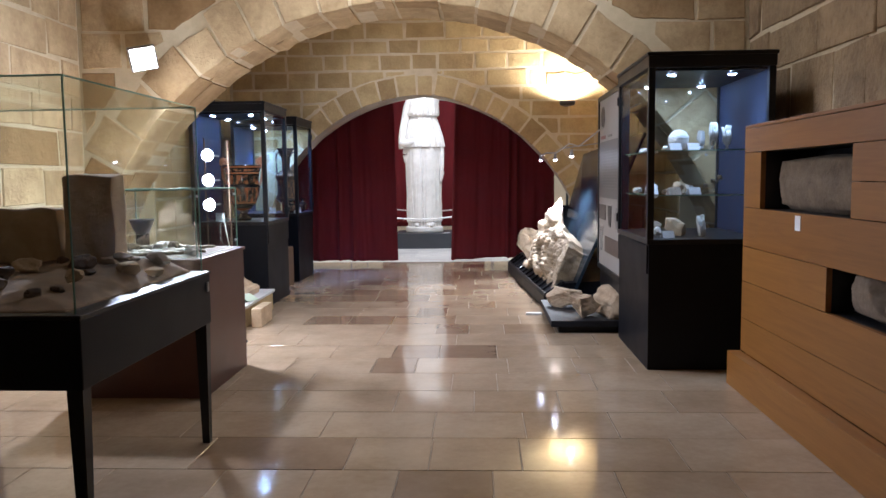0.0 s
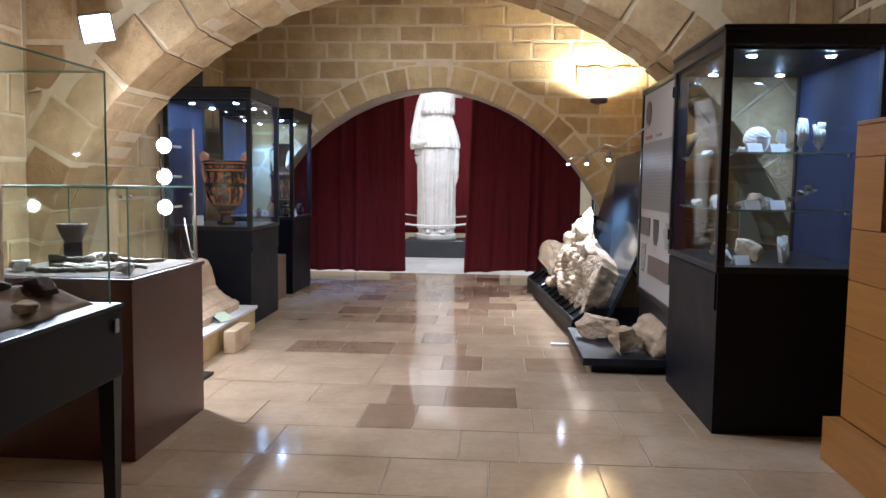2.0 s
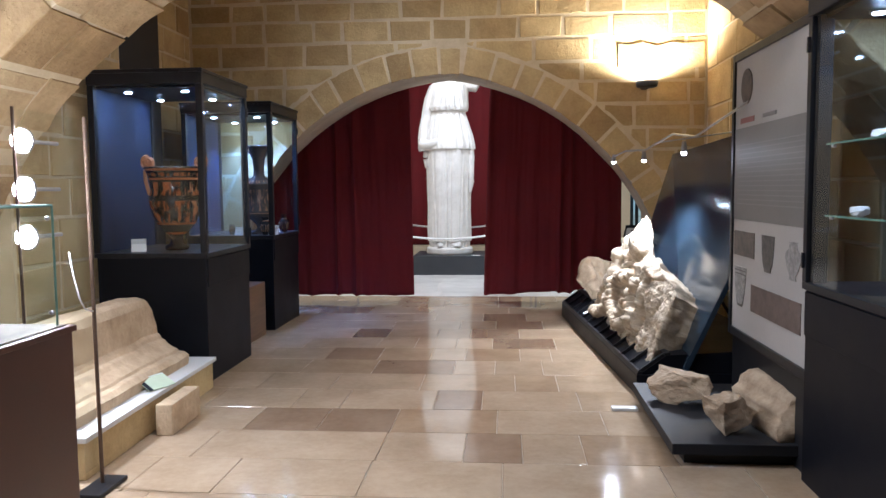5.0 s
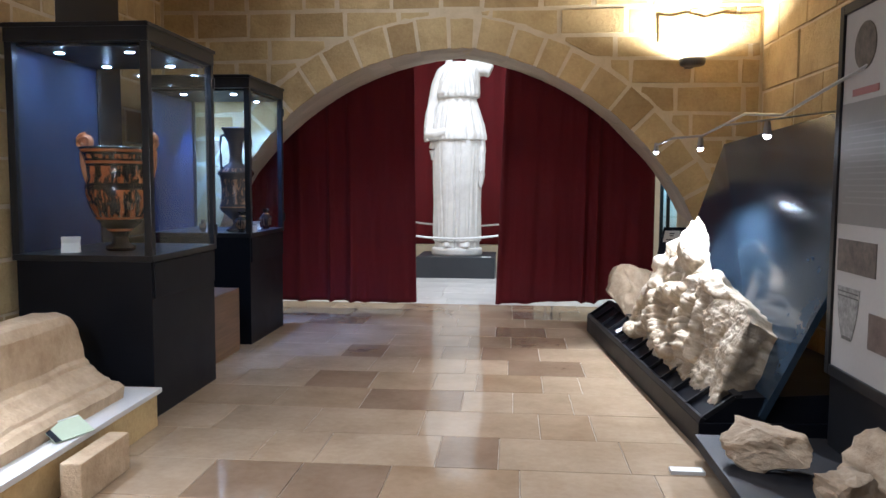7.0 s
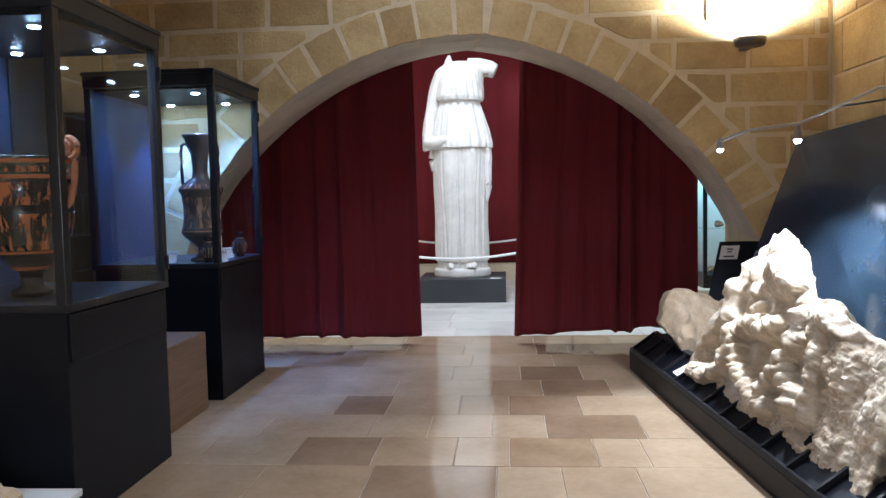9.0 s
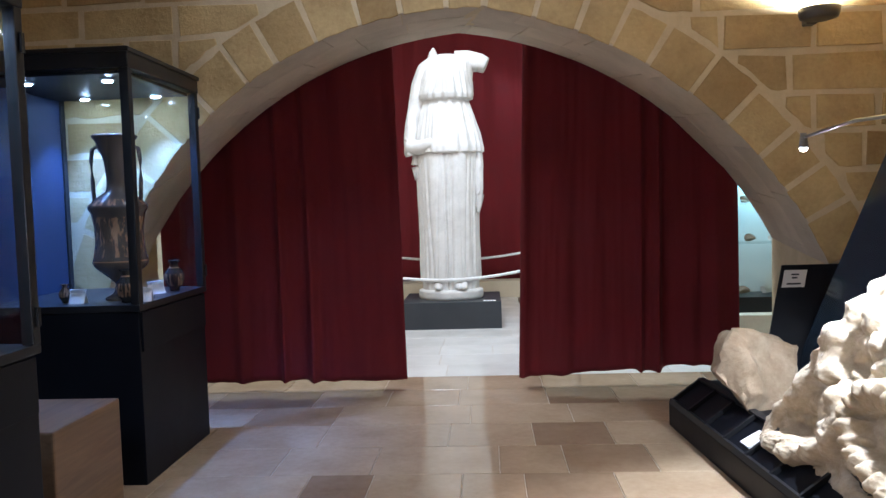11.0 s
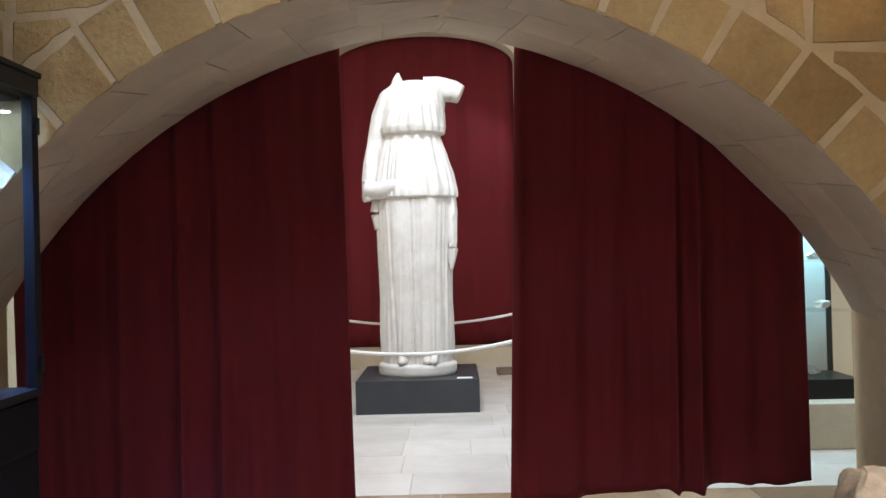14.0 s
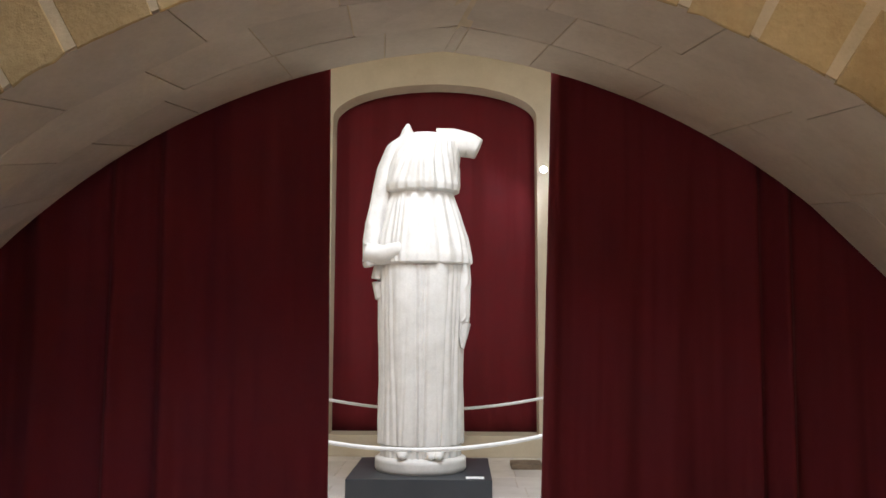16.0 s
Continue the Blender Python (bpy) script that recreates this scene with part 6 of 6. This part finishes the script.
# voussoirs
polys = []
for c, xa, xb in ((FAR_L, JAMB_L, FAR_APEX), (FAR_RT, FAR_APEX, JAMB_R)):
    a, end = (math.acos(max(-1.0, min(1.0, (c[0] - x) / c[2]))) for x in (xa, xb))
    count_v = round((end - a) * c[2] / 0.262)
    cuts_v = [a + (end - a) * (i + (rnd.uniform(-0.16, 0.16) if 0 < i < count_v else 0)) / count_v for i in range(count_v + 1)]
    for p, q in zip(cuts_v, cuts_v[1:]):
        polys.append(sector(c[0], c[1], c[2], c[2] + ring * rnd.uniform(0.88, 1.0), p + 0.0065, q - 0.0065))
z = 0.0
while z < 0.62:
    polys.append([(JAMB_R, z + 0.012), (JAMB_R + ring, z + 0.012), (JAMB_R + ring, z + 0.29), (JAMB_R, z + 0.29)])
    z += 0.31
stones(wall_far, polys, front, M_STONE, "voussoir", seed=4, jitter=0.005, depth=(0.003, 0.007), chamfer=0.004)
# soffit
arc_f, arc_b = FAR_FRONT, FAR_BACK
steps_f = len(arc_f) - 1


def on_soffit(u, v, d):
    """A place on the splayed soffit: u along the arch, v through the wall, d proud of it."""
    i = min(int(u), steps_f - 1)
    f, k = u - i, (v - WALL_Y) / WALL_T
    p = [arc_f[i][m] + (arc_f[i + 1][m] - arc_f[i][m]) * f for m in (0, 1)]
    q = [arc_b[i][m] + (arc_b[i + 1][m] - arc_b[i][m]) * f for m in (0, 1)]
    x, z = p[0] + (q[0] - p[0]) * k, p[1] + (q[1] - p[1]) * k
    tx, tz = arc_f[i + 1][0] - arc_f[i][0], arc_f[i + 1][1] - arc_f[i][1]
    ln = math.hypot(tx, tz) or 1.0
    return x + d * tz / ln, v, z - d * tx / ln


for k in range(3):
    y0, y1 = WALL_Y + 0.02 + k * 0.32, WALL_Y + 0.02 + (k + 1) * 0.32
    a = 1.0 + rnd.uniform(0, 1.0)
    while a < steps_f - 1.3:
        da = min(rnd.uniform(2.2, 4.4), steps_f - 1 - a)
        us = [a + 0.02 + (da - 0.04) * i / 5 for i in range(6)]
        poly = [(q, y0 + 0.0015) for q in us] + [(q, y1 - 0.0015) for q in us[::-1]]
        part("soffit_stone", piece_mesh("soffit_stone", poly, on_soffit, 0.0, rnd.uniform(0.004, 0.007), 0.0015), M_PALE, wall_far)
        a += da
# near arch: courses and full-depth voussoirs
near_ring = 0.42
nf = lambda u: math.sqrt(max(0.0, (NEAR_R + near_ring + 0.02) ** 2 - (u - NEAR_CX) ** 2)) if abs(u - NEAR_CX) < NEAR_R + near_ring + 0.02 else -1.0
outl = courses(X_LEFT, X_RIGHT, 0.6, 4.2, (0.26, 0.34), (0.4, 0.8), 0.025, nf, rnd)
stones(wall_near, outl, lambda u, v, d: (u, NEAR_Y0 + 0.012 - d, v), M_ROUGH, seed=5, jitter=0.012, depth=(0.006, 0.016))
outl = courses(X_FARLEFT, X_FARRIGHT, 0.6, 4.2, (0.24, 0.32), (0.4, 0.8), 0.025, nf, rnd)
stones(wall_near, outl, lambda u, v, d: (u, NEAR_Y1 - 0.012 + d, v), M_ROUGH, seed=6, jitter=0.012, depth=(0.012, 0.03))
a = 0.0
while a < math.pi - 0.03:
    da = min(rnd.uniform(0.085, 0.14), math.pi - a)
    poly = sector(NEAR_CX, NEAR_CZ, NEAR_R + rnd.uniform(-0.006, 0.003), NEAR_R + near_ring + rnd.uniform(-0.14, 0.0), a + 0.005, a + da - 0.005, 3)
    split = rnd.uniform(0.2, 0.5)
    part("voussoir", piece_mesh("voussoir", poly, lambda u, v, d: (u, NEAR_Y0 + split - d, v), 0.0, split + rnd.uniform(-0.004, 0.008), 0.006, True, 0.012, rnd), M_ROUGH, wall_near)
    part("voussoir", piece_mesh("voussoir", poly, lambda u, v, d: (u, NEAR_Y0 + split + 0.018 + d, v), 0.0, NEAR_Y1 - NEAR_Y0 - split - 0.018 + rnd.uniform(-0.004, 0.008), 0.006, True, 0.012, rnd), M_ROUGH, wall_near)
    a += da
# side walls
outl = courses(-2.9, NEAR_Y0, 0.0, 4.0, (0.26, 0.34), (0.4, 0.9), 0.025, None, rnd)
stones(wall_left, [p for p in outl if p[1][0] > 1.0], lambda u, v, d: (X_LEFT - 0.022 + d, u, v), M_ROUGH, seed=7, jitter=0.012, depth=(0.006, 0.014))
outl = courses(-2.9, NEAR_Y0, 0.0, 4.0, (0.28, 0.4), (0.4, 0.9), 0.02, None, rnd)
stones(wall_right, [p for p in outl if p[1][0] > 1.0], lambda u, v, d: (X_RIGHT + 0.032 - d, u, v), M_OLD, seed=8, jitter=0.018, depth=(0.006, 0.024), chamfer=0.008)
outl = courses(NEAR_Y1, WALL_Y, 0.0, 4.0, (0.24, 0.3), (0.4, 0.8), 0.022, None, rnd)
stones(wall_left_far, outl, lambda u, v, d: (X_FARLEFT - 0.014 + d, u, v), M_STONE, seed=9)
outl = courses(NEAR_Y1, 8.58, 0.0, 4.0, (0.24, 0.33), (0.35, 0.7), 0.022, None, rnd)
stones(wall_left_pier, outl, lambda u, v, d: (-2.724 + d, u, v), M_STONE, seed=19, depth=(0.004, 0.014), jitter=0.007)
stones(wall_right_far, courses(NEAR_Y1, WALL_Y, 0.0, 4.0, (0.3, 0.42), (0.5, 0.95), 0.02, None, rnd), lambda u, v, d: (X_FARRIGHT + 0.014 - d, u, v), M_STONE, seed=10)

# floor slabs: the aisle's as parts, the rest joined
rnd = random.Random(5)
rest_v, rest_f, back_slabs = [], [], []
# rows of equal depth; the joints across the aisle in those that are walked past, row by row
ROW, ROW0 = 0.453, 3.79
JOINTS = {0: (-0.44, 0.16, 0.66, 1.15), 1: (-0.77, -0.1, 0.38, 0.9), 2: (-0.74, 0.23, 0.53, 1.17), 3: (-0.98, -0.36, -0.05, 0.62), 4: (-0.74, -0.26, 0.1, 0.55), 5: (-1.1, -0.43, 0.22, 0.98),
          6: (-1.38, -0.42, 0.02, 0.32, 0.635), 7: (-1.26, -0.84, -0.415, 0.185, 0.8), 8: (-1.11, -0.8, -0.215, 0.085, 0.7), 9: (-1.48, -0.97, -0.35, 0.3, 0.59), 10: (-1.3, -0.76, -0.155, 0.155, 0.51),
          11: (-1.22, -0.79, -0.37, -0.09, 0.35, 0.6), 12: (-1.52, -0.88, -0.55, -0.19, 0.12, 0.66), 13: (-1.18, -0.855, -0.4, -0.09, 0.36), 14: (-1.4, -0.88, -0.21, 0.14, 0.6), 15: (-1.26, -0.5, 0.0, 0.45), 16: (-1.83, -1.26, -0.38, 0.27)}
BROWN = {(3, -0.2), (4, 0.3), (4, -0.1), (6, 0.15), (7, -1.0), (7, -0.6), (8, -0.1), (10, -0.5), (11, -1.0), (13, -1.0), (13, 0.1), (12, 0.4), (15, 0.2), (14, 0.4)}
count = 0
for row in range(-12, 33):
    y = ROW0 + ROW * row
    if y > 18.2:
        break
    xs = list(JOINTS.get(row, (rnd.uniform(-0.4, 0.3),)))
    while xs[0] > -3.7:
        xs.insert(0, xs[0] - rnd.uniform(0.38, 0.8))
    while xs[-1] < 3.3:
        xs.append(xs[-1] + rnd.uniform(0.38, 0.8))
    lo, hi = (-3.28, 2.94) if y < NEAR_Y1 else (-3.4, 2.75) if y < WALL_Y + 0.5 else (-3.58, 3.18)
    for xl, xr in zip(xs, xs[1:]):
        g = 0.0022
        xa, xb = max(xl, lo), min(xr, hi)
        if xb - xa < 0.03:
            continue
        poly = [(xa + g, y + g), (xb - g, y + g), (xb - g, y + ROW - g), (xa + g, y + ROW - g)]
        brown = any(r_ == row and xa < x_ < xb for r_, x_ in BROWN) or (row not in JOINTS and rnd.random() < 0.16)
        top = rnd.uniform(-0.0006, 0.0006)
        me = piece_mesh("floor_slab", poly, lambda u, v, d: (u, v, -0.012 + d), 0.0, 0.012 + top, 0.0016)
        if y > WALL_Y + WALL_T + 0.1:
            back_slabs.append(me)
        elif (2.2 < y < 12.05 and -2.2 < (xa + xb) / 2 < 1.6 and count < 300) or brown:
            part("floor_slab", me, M_TILEDARK if brown else M_TILE, floor)
            count += 1
        else:
            k = len(rest_v)
            rest_v += [tuple(v.co) for v in me.vertices]
            rest_f += [tuple(q + k for q in p.vertices) for p in me.polygons]
            bpy.data.meshes.remove(me)
me = bpy.data.meshes.new("floor_slabs")
me.from_pydata(rest_v, [], rest_f)
tagged(part("floor_slabs", me, M_TILEREST, floor), kind="stuff")
rest_v, rest_f = [], []
for q in back_slabs:
    k = len(rest_v)
    rest_v += [tuple(v.co) for v in q.vertices]
    rest_f += [tuple(i + k for i in p.vertices) for p in q.polygons]
    bpy.data.meshes.remove(q)
me = bpy.data.meshes.new("pale_floor_slabs")
me.from_pydata(rest_v, [], rest_f)
tagged(part("pale_floor_slabs", me, M_TILEPALE, floor), kind="stuff")
